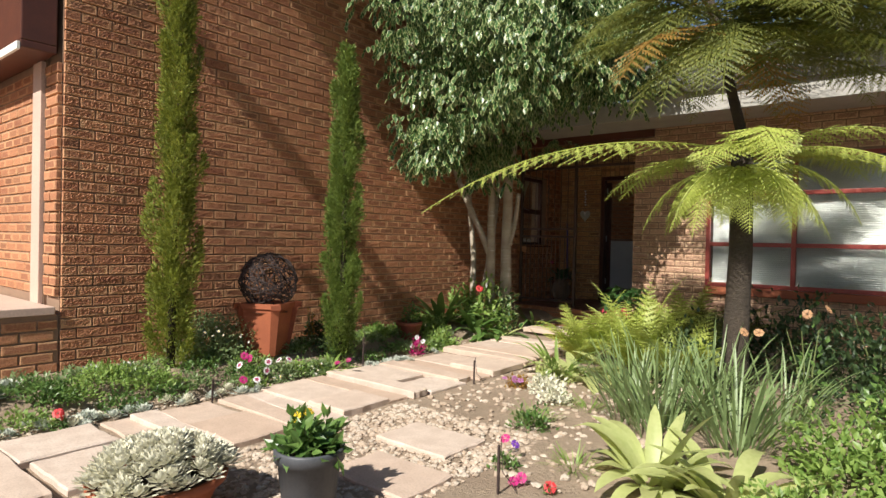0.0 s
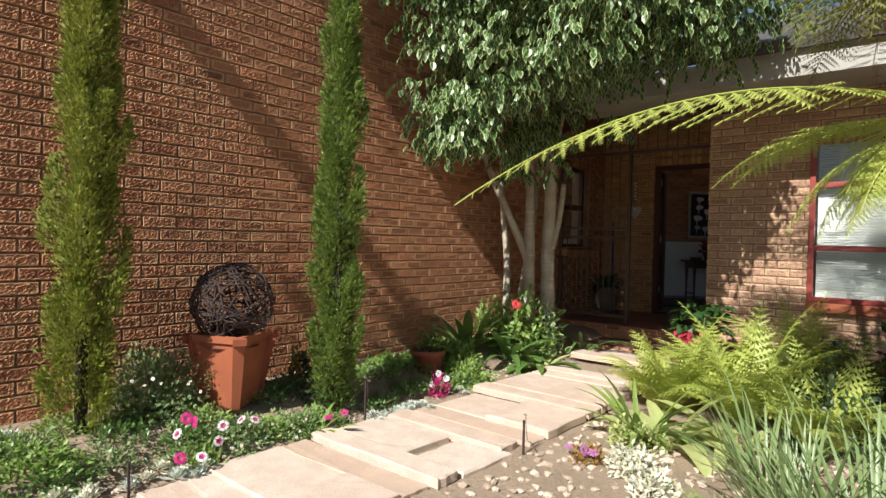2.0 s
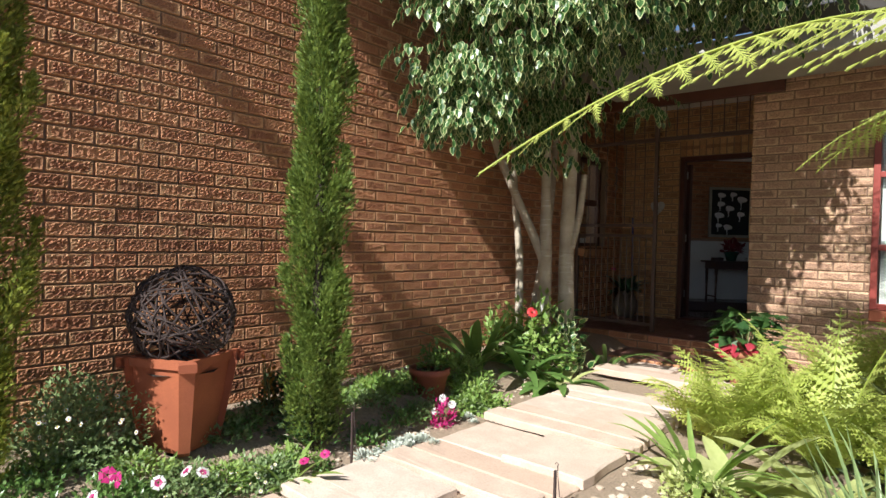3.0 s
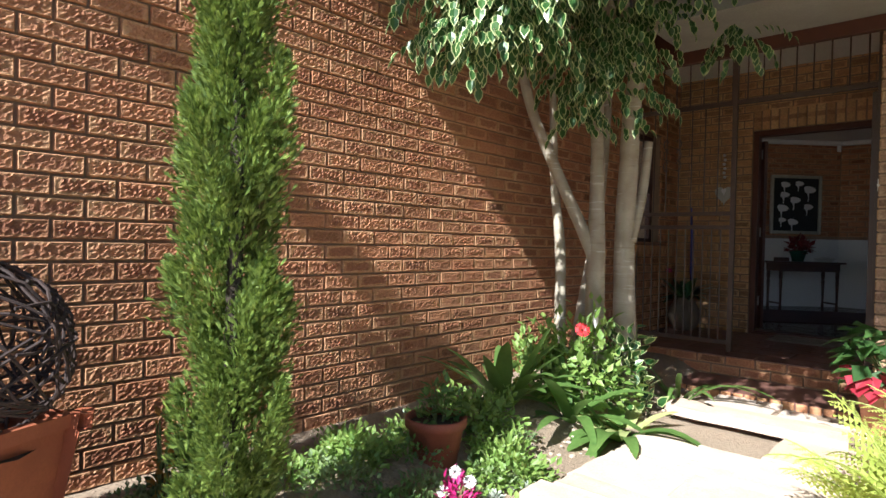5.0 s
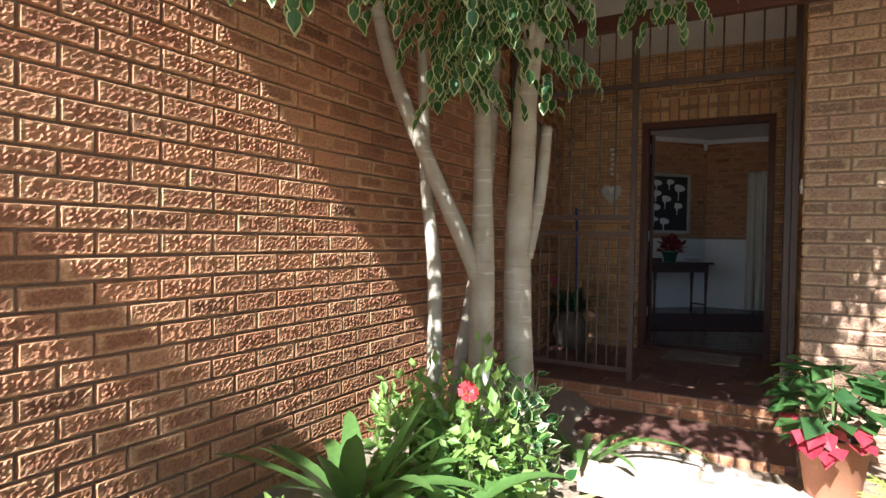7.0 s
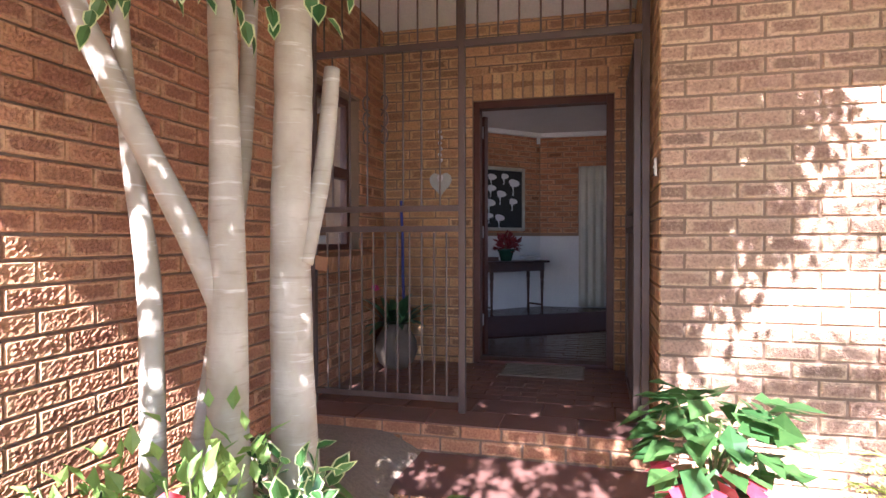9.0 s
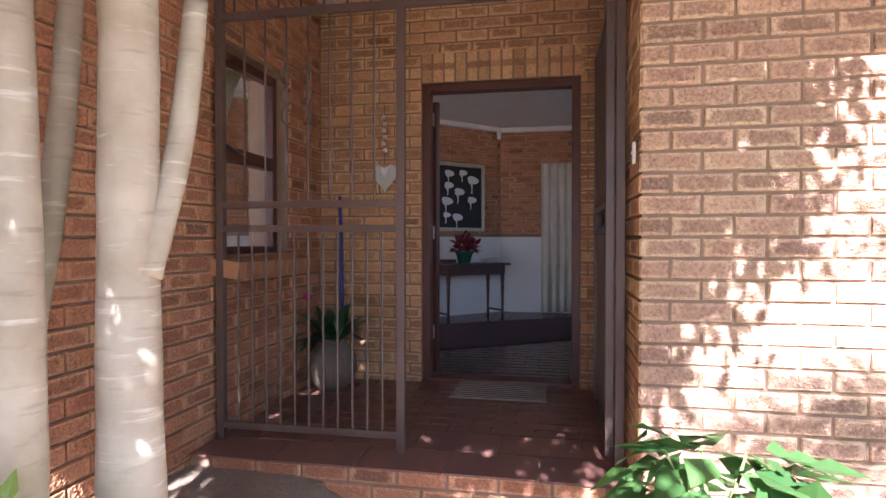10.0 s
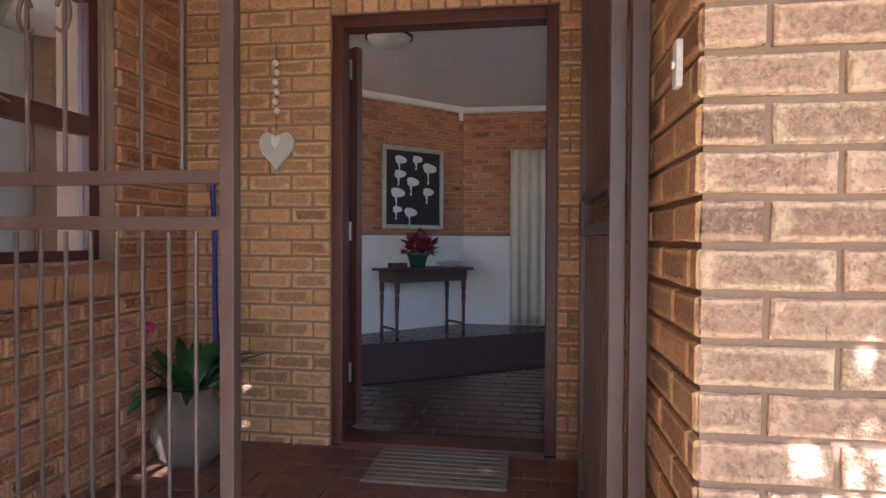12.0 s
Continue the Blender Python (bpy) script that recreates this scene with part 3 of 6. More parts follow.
def fern_fronds(name, rng, specs, material, parent, label="", seg=26, wide=False):
    """Each spec: base, way, length, droop, pinna length. One mesh for each frond."""
    for base, way, length, droop, pin in specs:
        rib, P, W, U, S = frond(rng, base, way, length, droop, pin, seg)
        pts = scatter(WIDE_V if wide else PIN_V, P, W, U, S)
        n, k = pts.shape[:2]
        V = list(pts.reshape(-1, 3))
        F = [tuple(i + j * k for i in f) for j in range(n) for f in (WIDE_F if wide else PIN_F)]
        tv, tf = tube(rib, [0.006 * (1 - 0.8 * j / len(rib)) + 0.001 for j in range(len(rib))], 5)
        off = len(V)
        V += [np.array(v) for v in tv]
        F += [tuple(i + off for i in f) for f in tf]
        put(name, mesh_of(name, V, F, material), parent, None, label)


def gz(x, y):
    return float(ground_z(np.array(float(x)), np.array(float(y))))


# ---- cypresses ----
def cypress(x, y, height, radius, seed, label, n, lean, green):
    rng = np.random.default_rng(seed)
    z0 = gz(x, y) - 0.03
    tree = thing("cypress_tree", label, "tree", pose(x, y, z0), "pencil cypresses along the wall")
    v, f = tube([(0, 0, 0), (0.01, 0, height * 0.4), (lean[0], lean[1], height * 0.93)], [0.035, 0.025, 0.008], 8)
    put("trunk", mesh_of("trunk", v, f, DARKBARK, smooth=True), tree)
    def girth(t):
        return np.interp(t, [0, 0.08, 0.3, 0.6, 0.85, 1.0], [0.75, 1.0, 0.95, 0.82, 0.52, 0.10])
    P, W, U, S = [], [], [], []
    plumes = int(height * 25)
    for k in range(plumes):
        # an upright plume: leaves the stem, curves up, ends in a loose point
        t0 = (k + rng.uniform(0, 1)) / plumes * 0.93
        a = k * 2.399963 + rng.normal(0, 0.35)
        length = rng.uniform(0.26, 0.52) * (1.0 - 0.4 * t0)
        reach = radius * girth(t0 + 0.5 * length / height) * rng.uniform(0.30, 1.0) * (1.4 if rng.uniform() < 0.16 else 1.0)
        m = int(n / plumes)
        q = rng.uniform(0, 1, m) ** 0.85
        thick = 0.060 * (1 - 0.8 * q ** 1.5) * rng.uniform(0.75, 1.2)
        rad = reach * (0.12 + 0.88 * np.sqrt(np.clip(q * 1.3, 0, 1)))
        wob = rng.normal(0, 1, (m, 3)) * thick[:, None] * 0.62
        z = t0 * height + q * length + 0.03
        t = np.clip(z / height, 0, 1.05)
        axis = np.array([math.cos(a), math.sin(a), 0.0])
        pos = np.stack([axis[0] * rad + lean[0] * t, axis[1] * rad + lean[1] * t, z], 1) + wob
        out = nrm(wob + axis * 0.02 + rng.normal(0, 0.006, (m, 3)))
        P.append(pos)
        W.append(out * rng.uniform(0.3, 1.0, (m, 1)) + np.array([0, 0, 0.9]) + axis * 0.25 + rng.normal(0, 0.25, (m, 3)))
        U.append(out + rng.normal(0, 0.5, (m, 3)))
        S.append(rng.uniform(0.022, 0.052, m))
    P, W, U, S = (np.concatenate(v_) for v_ in (P, W, U, S))
    leaves("crown", SPRAY_V, SPRAY_F, None, scatter(SPRAY_V, P, W, U, S), green, tree)
    return tree


cypress(-4.70, 2.32, 3.6, 0.225, 1, "tall narrow green pencil cypress against the brick wall", 48000, (0.05, 0.02), CYPRESS_Y)
cypress(-4.33, 3.82, 3.05, 0.225, 2, "narrow green pencil cypress beside the square pot", 54000, (-0.03, 0.03), CYPRESS)

# ---- the variegated fig by the porch ----
fig = thing("fig_tree", "variegated weeping fig with several pale grey trunks", "tree")
TRUNKS = [
    [(-4.50, 6.66, 0.05), (-4.53, 6.67, 0.6), (-4.53, 6.67, 1.1), (-4.55, 6.69, 1.7), (-4.54, 6.66, 2.6), (-4.3, 6.4, 3.4)],
    [(-4.36, 6.84, 0.05), (-4.41, 6.88, 0.7), (-4.43, 6.90, 1.26), (-4.40, 6.87, 1.7), (-4.33, 6.8, 2.3), (-4.05, 6.7, 3.3)],
    [(-4.76, 6.60, 0.05), (-4.78, 6.62, 0.6), (-4.80, 6.63, 1.15), (-4.84, 6.60, 1.6), (-4.82, 6.5, 2.4)],
    [(-4.53, 6.66, 1.05), (-4.63, 6.62, 1.30), (-4.80, 6.50, 1.75), (-4.92, 6.35, 2.2), (-4.95, 6.1, 2.9)],
    [(-4.80, 6.74, 0.05), (-4.70, 6.82, 0.8), (-4.62, 6.9, 1.6), (-4.6, 6.95, 2.6)],
    [(-4.38, 6.90, 1.20), (-4.34, 6.98, 1.55), (-4.32, 7.02, 1.92)],
]
RADII = [(0.085, 0.068, 0.064, 0.048, 0.042, 0.03), (0.092, 0.078, 0.072, 0.068, 0.058, 0.04), (0.048, 0.042, 0.038, 0.032, 0.022), (0.046, 0.044, 0.040, 0.036, 0.025), (0.04, 0.036, 0.032, 0.025), (0.036, 0.034, 0.030)]


def smooth_line(pts, radii, per=6):
    out, rr = [], []
    P = [Vector(p) for p in pts]
    for k in range(len(P) - 1):
        a, b, c, d = P[max(k - 1, 0)], P[k], P[k + 1], P[min(k + 2, len(P) - 1)]
        for j in range(per):
            t = j / per
            out.append(0.5 * ((2 * b) + (c - a) * t + (2 * a - 5 * b + 4 * c - d) * t * t + (3 * b - a - 3 * c + d) * t ** 3))
            rr.append(radii[k] + (radii[k + 1] - radii[k]) * t)
    out.append(P[-1])
    rr.append(radii[-1])
    return out, rr


for tp, tr in zip(TRUNKS, RADII):
    line, rr = smooth_line(tp, tr, 8)
    rr = [r * (1 + 0.05 * noise.noise((k * 0.7, tr[0] * 50, 0))) for k, r in enumerate(rr)]
    v, f = tube(line, rr, 16)
    put("trunk", mesh_of("trunk", v, f, BARK, smooth=True), fig)
rng = np.random.default_rng(31)
tips, heads = [], []
for k in range(460):
    # the crown: a dome that leans out over the path, with hanging ends
    a, r = rng.uniform(0, 2 * math.pi), math.sqrt(rng.uniform(0, 1))
    cx, cy = -3.72 + 1.12 * r * math.cos(a), 5.5 + 1.2 * r * math.sin(a)
    low = 2.34 + 0.16 * max(0.0, cy - 4.6) + 0.30 * max(0.0, cx + 3.9)
    cz = low + 2.2 * (1 - 0.5 * r * r) * rng.uniform(0, 1) ** 1.2
    heads.append((max(cx, -4.5 + 0.1 * math.sin(7 * cy)), cy, cz))
for k in range(34):
    heads.append((rng.uniform(-4.5, -4.0), rng.uniform(5.85, 6.4), rng.uniform(2.0, 2.6)))
# dense heads mostly above view, added to keep sun off the porch
for k in range(130):
    heads.append((rng.uniform(-4.4, -3.2), rng.uniform(5.6, 6.8), rng.uniform(3.0, 4.3)))
# crown drawn out to the right, also to shade the upper pier
for k in range(90):
    heads.append((rng.uniform(-3.0, -2.45), rng.uniform(5.6, 6.8), rng.uniform(2.9, 4.0)))
# more heads added as shadow casters for the upper pier
for k in range(130):
    heads.append((rng.uniform(-3.0, -2.2), rng.uniform(5.9, 6.7), rng.uniform(3.1, 4.3)))
for k in range(60):
    heads.append((rng.uniform(-4.7, -4.0), rng.uniform(4.0, 5.4), rng.uniform(3.2, 4.9)))
for k in range(42):
    heads.append((rng.uniform(-4.48, -4.10), rng.uniform(4.85, 5.3), rng.uniform(2.12, 2.5)))
for k in range(110):
    heads.append((rng.uniform(-4.4, -3.6), rng.uniform(4.8, 5.4), rng.uniform(2.85, 4.3)))
# extra heads that block sun patches on the porch floor
for k in range(150):
    heads.append((rng.uniform(-4.0, -2.75), rng.uniform(4.8, 6.0), rng.uniform(3.1, 4.5)))
for k in range(3):
    heads.append((rng.uniform(-3.75, -3.55), rng.uniform(6.9, 7.1), rng.uniform(2.45, 2.6)))
# no heads whose shadow would fall low on the pier or the hanging cluster
heads = np.array([h for h in heads if not (h[0] > -2.5 and h[2] + 0.89 * (h[1] - 8.03) < 1.25) and not (h[1] < 4.75 and h[2] < 3.3)])
for k in range(0, 60):
    h = Vector(heads[k])
    src = Vector(TRUNKS[k % 2][-1 - (k % 2)])
    mid = (src + h) / 2 + Vector((0, 0, 0.25))
    line, rr = smooth_line([src, mid, h], [0.022, 0.014, 0.005], 4)
    if k < 26:
        v, f = tube(line, rr, 6)
        put("limb", mesh_of("limb", v, f, BARK, smooth=True), fig)
P, W, U, S = [], [], [], []
for h in heads:
    for j in range(rng.integers(4, 6)):
        a = rng.uniform(0, 2 * math.pi)
        p = h + rng.normal(0, 0.05, 3)
        d = nrm(np.array([math.cos(a) * 0.8, math.sin(a) * 0.8, 0.25]))
        for q in range(7):
            p = p + d * 0.042
            d = nrm(d + np.array([0, 0, -0.30]) + rng.normal(0, 0.12, 3))
            if p[0] < WALL_X + 0.1:
                p[0] = WALL_X + 0.1
            out = nrm(np.array([math.cos(a), math.sin(a), 0]) + rng.normal(0, 0.6, 3))
            P.append(p.copy())
            W.append(nrm(np.array([0, 0, -1.0]) + out * rng.uniform(0.1, 0.7)))
            U.append(out)
            S.append(rng.uniform(0.055, 0.08))
leaves("crown", VAR_V, VAR_F, VAR_M, scatter(VAR_V, P, W, U, S), [FICUS_G, FICUS_C], fig, "green leaves with cream margins")

# ---- tree ferns ----
fern = thing("tree_fern", "tree fern with a dark trunk and arching yellow-green fronds", "tree")
FX, FY, FZ = -1.0, 4.8, 1.95
v, f = tube([(FX, FY, -0.05), (FX - 0.01, FY, 0.5), (FX + 0.01, FY, 1.2), (FX, FY, FZ)], [0.11, 0.092, 0.082, 0.075], 14)
put("trunk", mesh_of("trunk", v, f, DARKBARK, smooth=True), fern)
rng = np.random.default_rng(8)
specs = []
for k in range(12):
    a = 2 * math.pi * k / 12 + rng.uniform(-0.2, 0.2)
    if 3.5 < a % 6.283 < 4.6:
        continue
    specs.append(((FX, FY, FZ - 0.05), (math.cos(a), math.sin(a), rng.uniform(0.15, 0.5)), rng.uniform(1.1, 1.55), rng.uniform(0.9, 1.3), 0.30))
specs.append(((FX - 0.03, FY - 0.05, FZ), (-0.58, -0.90, 0.09), 2.55, 0.75, 0.36))
specs.append(((FX, FY - 0.05, FZ), (0.35, -0.9, 0.25), 1.4, 1.1, 0.30))
for k in range(7):
    a = 2 * math.pi * k / 7 + 0.3
    specs.append(((FX, FY, FZ - 0.1), (math.cos(a), math.sin(a), -0.25), rng.uniform(0.6, 0.85), 1.6, 0.22))
for k in range(11):
    a = 3.0 + 3.4 * k / 10
    specs.append(((FX, FY, FZ - 0.12), (math.cos(a), math.sin(a), rng.uniform(-0.1, 0.25)), rng.uniform(0.7, 1.05), rng.uniform(1.9, 2.5), 0.22))
fern_fronds("frond", rng, specs, FERN_Y, fern, seg=32)

tall = thing("tall_tree_fern", "taller tree fern with olive and rust fronds overhead", "tree")
BX, BY, BZ = -0.95, 5.2, 3.45
v, f = tube([(-1.06, 5.2, -0.05), (-1.06, 5.2, 1.2), (-1.08, 5.2, 2.1), (-1.25, 5.2, 2.8), (-1.40, 5.18, BZ)], [0.055, 0.05, 0.042, 0.038, 0.035], 10)
put("trunk", mesh_of("trunk", v, f, DARKBARK, smooth=True), tall)
BX = -1.40
specs, rust = [], []
for k in range(36):
    a = 2 * math.pi * k / 36 * 3 + rng.uniform(-0.15, 0.15)
    z = BZ - 0.75 * (k / 36) + rng.uniform(-0.1, 0.1)
    sp = ((BX + 0.2 * (k / 36), BY - 0.02, z), (math.cos(a), math.sin(a), rng.uniform(0.1, 0.5)), rng.uniform(1.7, 2.5), rng.uniform(0.8, 1.35), 0.40)
    if math.cos(a) < -0.3:
        if k % 2:
            continue
        sp = (sp[0], sp[1], sp[2] * 0.75, sp[3] * 0.75, 0.36)
    (rust if k % 6 == 3 else specs).append(sp)
for k in range(2):
    a = 2 * math.pi * k / 2 + rng.uniform(-0.1, 0.1)
    specs.append(((BX, BY, BZ + 0.15), (math.cos(a), math.sin(a), rng.uniform(0.3, 0.9)), rng.uniform(1.7, 2.3), rng.uniform(0.7, 1.2), 0.42))
for k in range(26):
    a = rng.uniform(-1.5, 1.75)
    specs.append(((BX + 0.2, BY, BZ - 0.75 + 0.5 * k / 26), (math.cos(a), math.sin(a), rng.uniform(0.1, 0.5)), rng.uniform(1.7, 2.4), rng.uniform(0.9, 1.3), 0.40))
for k in range(22):
    a = rng.uniform(3.9, 6.1)
    specs.append(((BX + 0.25, BY, BZ - 0.85 + 0.6 * k / 22), (math.cos(a), math.sin(a), rng.uniform(0.15, 0.6)), rng.uniform(1.3, 1.9), rng.uniform(1.2, 1.9), 0.36))
fern_fronds("frond", rng, specs, FERN_O, tall, seg=32)
# backlight put into the colour: some fronds are rust orange
fern_fronds("frond", rng, rust, FERN_R, tall, "frond coloured rust orange as if backlit", seg=26)


def ground_fern(x, y, height, n, seed, label, material=FERN_Y, pin=0.15):
    rng = np.random.default_rng(seed)
    z = gz(x, y) - 0.02
    ob = thing("fern", label, "plant", pose(x, y, z), "ferns beside the path")
    sp = []
    n = int(n * 1.5)
    for k in range(n):
        a = 2 * math.pi * k / n + rng.uniform(-0.3, 0.3)
        sp.append(((0.03 * math.cos(a), 0.03 * math.sin(a), 0), (math.cos(a) * rng.uniform(0.15, 0.75), math.sin(a) * rng.uniform(0.15, 0.75), 1.0), height * rng.uniform(0.55, 1.1), rng.uniform(0.9, 2.0), pin * rng.uniform(0.85, 1.2)))
    fern_fronds("frond", rng, sp, material, ob, seg=17, wide=True)
    return ob


ground_fern(-2.62, 5.65, 0.82, 17, 3, "bright yellow-green fern spilling over the path edge")
ground_fern(-2.36, 6.25, 0.86, 18, 4, "bright yellow-green fern near the porch pot")
ground_fern(-2.08, 5.65, 0.98, 18, 5, "yellow-green fern clump in the bed")
ground_fern(-2.02, 6.95, 0.95, 15, 6, "tall yellow-green fern against the pier")
ground_fern(-2.55, 6.72, 0.5, 13, 7, "small sunlit fern beside the poinsettia pot")
ground_fern(-1.62, 6.4, 0.95, 14, 9, "olive fern under the window", FERN_O)
ground_fern(-1.6, 5.35, 0.75, 14, 13, "yellow-green fern behind the iris")
# ---- iris clumps, broad leaves and shrubs of the right-hand bed ----
def clump(name, x, y, n, length, width, spread, droop, material, seed, label, category="plant", group="", radius=0.12, rise=(0.6, 1.0), seg=7):
    rng = np.random.default_rng(seed)
    ob = thing(name, label, category, pose(x, y, gz(x, y) - 0.02), group)
    straps("leaves", rng, (0, 0, 0), n, length, width, spread, droop, material, ob, radius, rise, seg)
    return ob


for k, (x, y, n, ln) in enumerate([(-1.50, 4.05, 75, 0.62), (-1.22, 3.8, 90, 0.72), (-1.05, 4.3, 70, 0.70), (-0.75, 3.75, 70, 0.66), (-1.72, 4.6, 50, 0.55), (-0.62, 4.4, 50, 0.62)]):
    clump("iris_clump", x, y, n, ln, 0.017, 0.42, 0.85, IRIS, 40 + k, "clump of long grey-green sword leaves in the bed", "plant", "iris clumps", 0.17)
clump("broad_leaf_plant", -0.98, 2.98, 30, 0.48, 0.10, 0.7, 1.6, PALE, 61, "pale yellow-green broad-leaved plant, some leaves browning", radius=0.1)
clump("broad_leaf_plant", -0.62, 2.98, 28, 0.48, 0.09, 0.8, 1.6, PALE, 62, "pale broad-leaved plant leaning outwards", radius=0.1)
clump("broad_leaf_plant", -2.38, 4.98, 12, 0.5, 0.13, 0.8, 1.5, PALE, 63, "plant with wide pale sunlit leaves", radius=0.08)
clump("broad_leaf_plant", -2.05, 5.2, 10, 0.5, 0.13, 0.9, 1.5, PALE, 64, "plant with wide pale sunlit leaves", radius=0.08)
clump("lily_plant", -2.55, 4.95, 24, 0.5, 0.055, 0.6, 1.1, BRIGHT, 65, "bright green lily with arching strap leaves", radius=0.05)
clump("grass_tuft", -1.40, 2.95, 70, 0.16, 0.006, 0.8, 1.0, BRIGHT, 66, "small bright green grass tuft in bare soil", "plant", "grass tufts", 0.07)
clump("grass_tuft", -2.02, 3.60, 80, 0.18, 0.006, 0.7, 1.0, BRIGHT, 67, "bright green grass tuft beside herbs", "plant", "grass tufts", 0.09)
clump("grass_tuft", -1.85, 4.1, 60, 0.2, 0.006, 0.7, 1.0, BRIGHT, 68, "bright green grass tuft at the bed's edge", "plant", "grass tufts", 0.08)


def shrub(name, x, y, rad, height, n, size, material, seed, label, category="shrub", group="", low=0.0, var=False, base_z=None):
    """A low mound of leaves on thin stems."""
    rng = np.random.default_rng(seed)
    z = (gz(x, y) if base_z is None else base_z) - 0.02
    ob = thing(name, label, category, pose(x, y, z), group)
    for k in range(3):
        a, t = rng.uniform(0, 2 * math.pi), rng.uniform(0.2, 0.9)
        v, f = tube([(0.02 * math.cos(a), 0.02 * math.sin(a), 0), (rad * 0.4 * t * math.cos(a), rad * 0.4 * t * math.sin(a), height * 0.5), (rad * 0.8 * t * math.cos(a), rad * 0.8 * t * math.sin(a), height * 0.85)], [0.008, 0.006, 0.003], 5)
        put("stem", mesh_of("stem", v, f, STEM), ob)
    a = rng.uniform(0, 2 * math.pi, n)
    cosb = rng.uniform(low, 1, n)
    rr = rng.uniform(0.55, 1.05, n) * (0.8 + 0.3 * np.sin(3 * a + seed) * np.sin(5 * cosb + seed))
    sb = np.sqrt(1 - cosb ** 2)
    pos = np.stack([np.cos(a) * sb * rad * rr, np.sin(a) * sb * rad * rr, cosb * height * rr + 0.02], 1)
    out = nrm(pos / np.array([rad, rad, height]) + rng.normal(0, 0.35, (n, 3)))
    way = nrm(out + np.array([0, 0, 0.15]) + rng.normal(0, 0.5, (n, 3)))
    up = nrm(out + np.array([0, 0, 0.8]))
    s = size * rng.uniform(0.7, 1.3, n)
    if var:
        leaves("foliage", VAR_V, VAR_F, VAR_M, scatter(VAR_V, pos, way, up, s), [FICUS_G, FICUS_C], ob)
    else:
        leaves("foliage", LEAF_V, LEAF_F, None, scatter(LEAF_V, pos, way, up, s), material, ob)
    return ob


def blooms(ob, material, centres, size, seed, centre_mat=None, petals=5, name="flower", facing=(0.4, -0.5, 0.6)):
    """Open flowers: a ring of petals each, and a coloured eye."""
    rng = np.random.default_rng(seed)
    for c in centres:
        n = nrm(np.array(facing) + rng.normal(0, 0.3, 3))
        u = nrm(np.cross(n, [0, 0, 1.0]))
        w = np.cross(n, u)
        V, F, M = [], [], []
        for k in range(petals):
            a0 = 2 * math.pi * k / petals
            for ring, (r, h, spread) in enumerate(((0.12, 0.0, 0.2), (0.55, 0.12, 0.5), (1.0, 0.05, 0.42))):
                for sg in (-1, 1):
                    a = a0 + sg * spread * (math.pi / petals) * 1.9
                    V.append(np.array(c) + (u * math.cos(a) + w * math.sin(a)) * r * size + n * h * size)
            b = 6 * k
            F += [(b, b + 1, b + 3, b + 2), (b + 2, b + 3, b + 5, b + 4)]
            M += [1 if centre_mat else 0, 0]
        put(name, mesh_of(name, V, F, [material, centre_mat or material], mats=M), ob)


# dark and light shrubs behind and beside the iris
for k, (x, y, r, h, n, sz, m_, lb) in enumerate([
        (-0.15, 5.6, 0.75, 0.85, 1500, 0.07, DARKLEAF, "dense dark green shrub in the bed"),
        (0.75, 5.4, 0.8, 0.8, 1500, 0.07, DARKLEAF, "dense dark green shrub in the bed"),
        (-0.9, 6.6, 0.8, 0.75, 1300, 0.07, DARKLEAF, "dark shrub below the window"),
        (0.4, 6.9, 1.0, 0.8, 1400, 0.07, DARKLEAF, "dark shrub below the window"),
        (-1.55, 5.65, 0.55, 0.62, 1100, 0.055, DARKLEAF, "shaded low shrub between ferns"),
        (-0.18, 3.6, 0.42, 0.42, 1300, 0.05, BRIGHT, "bright green leafy herb at the bed's edge"),
        (0.30, 3.9, 0.5, 0.5, 1300, 0.05, BRIGHT, "bright green leafy herb at the bed's edge"),
        (-0.25, 2.75, 0.3, 0.3, 900, 0.04, BRIGHT, "low bright green herb"),
        (0.15, 4.7, 0.5, 0.55, 900, 0.055, STRAP, "mid-green leafy shrub in the bed"),
        (-1.95, 3.42, 0.16, 0.16, 320, 0.035, STRAP, "small herb beside a grass tuft"),
        (-2.35, 4.35, 0.17, 0.17, 420, 0.04, CREAM, "pale green trailing herb at the path edge"),
        (-2.5, 4.72, 0.22, 0.2, 460, 0.04, PALE, "pale green trailing herb at the path edge"),
        (-2.15, 4.1, 0.16, 0.15, 300, 0.04, CREAM, "pale yellow succulent herb")]):
    shrub("shrub" if r > 0.35 else "herb", x, y, r, h, n, sz, m_, 80 + k, lb, "shrub" if r > 0.35 else "plant")
pair = shrub("flowering_stems", -0.55, 4.9, 0.2, 0.75, 120, 0.05, STRAP, 97, "tall stems with faded orange flowers")
ORANGEP = leaf_mat("faded_orange_petal", (0.50, 0.26, 0.13), (0.62, 0.36, 0.2), 0.6, 0.3)
blooms(pair, ORANGEP, [(0.0, -0.1, 0.76), (0.12, -0.05, 0.8), (-0.35, -0.35, 0.62), (-0.25, -0.38, 0.63)], 0.036, 9)

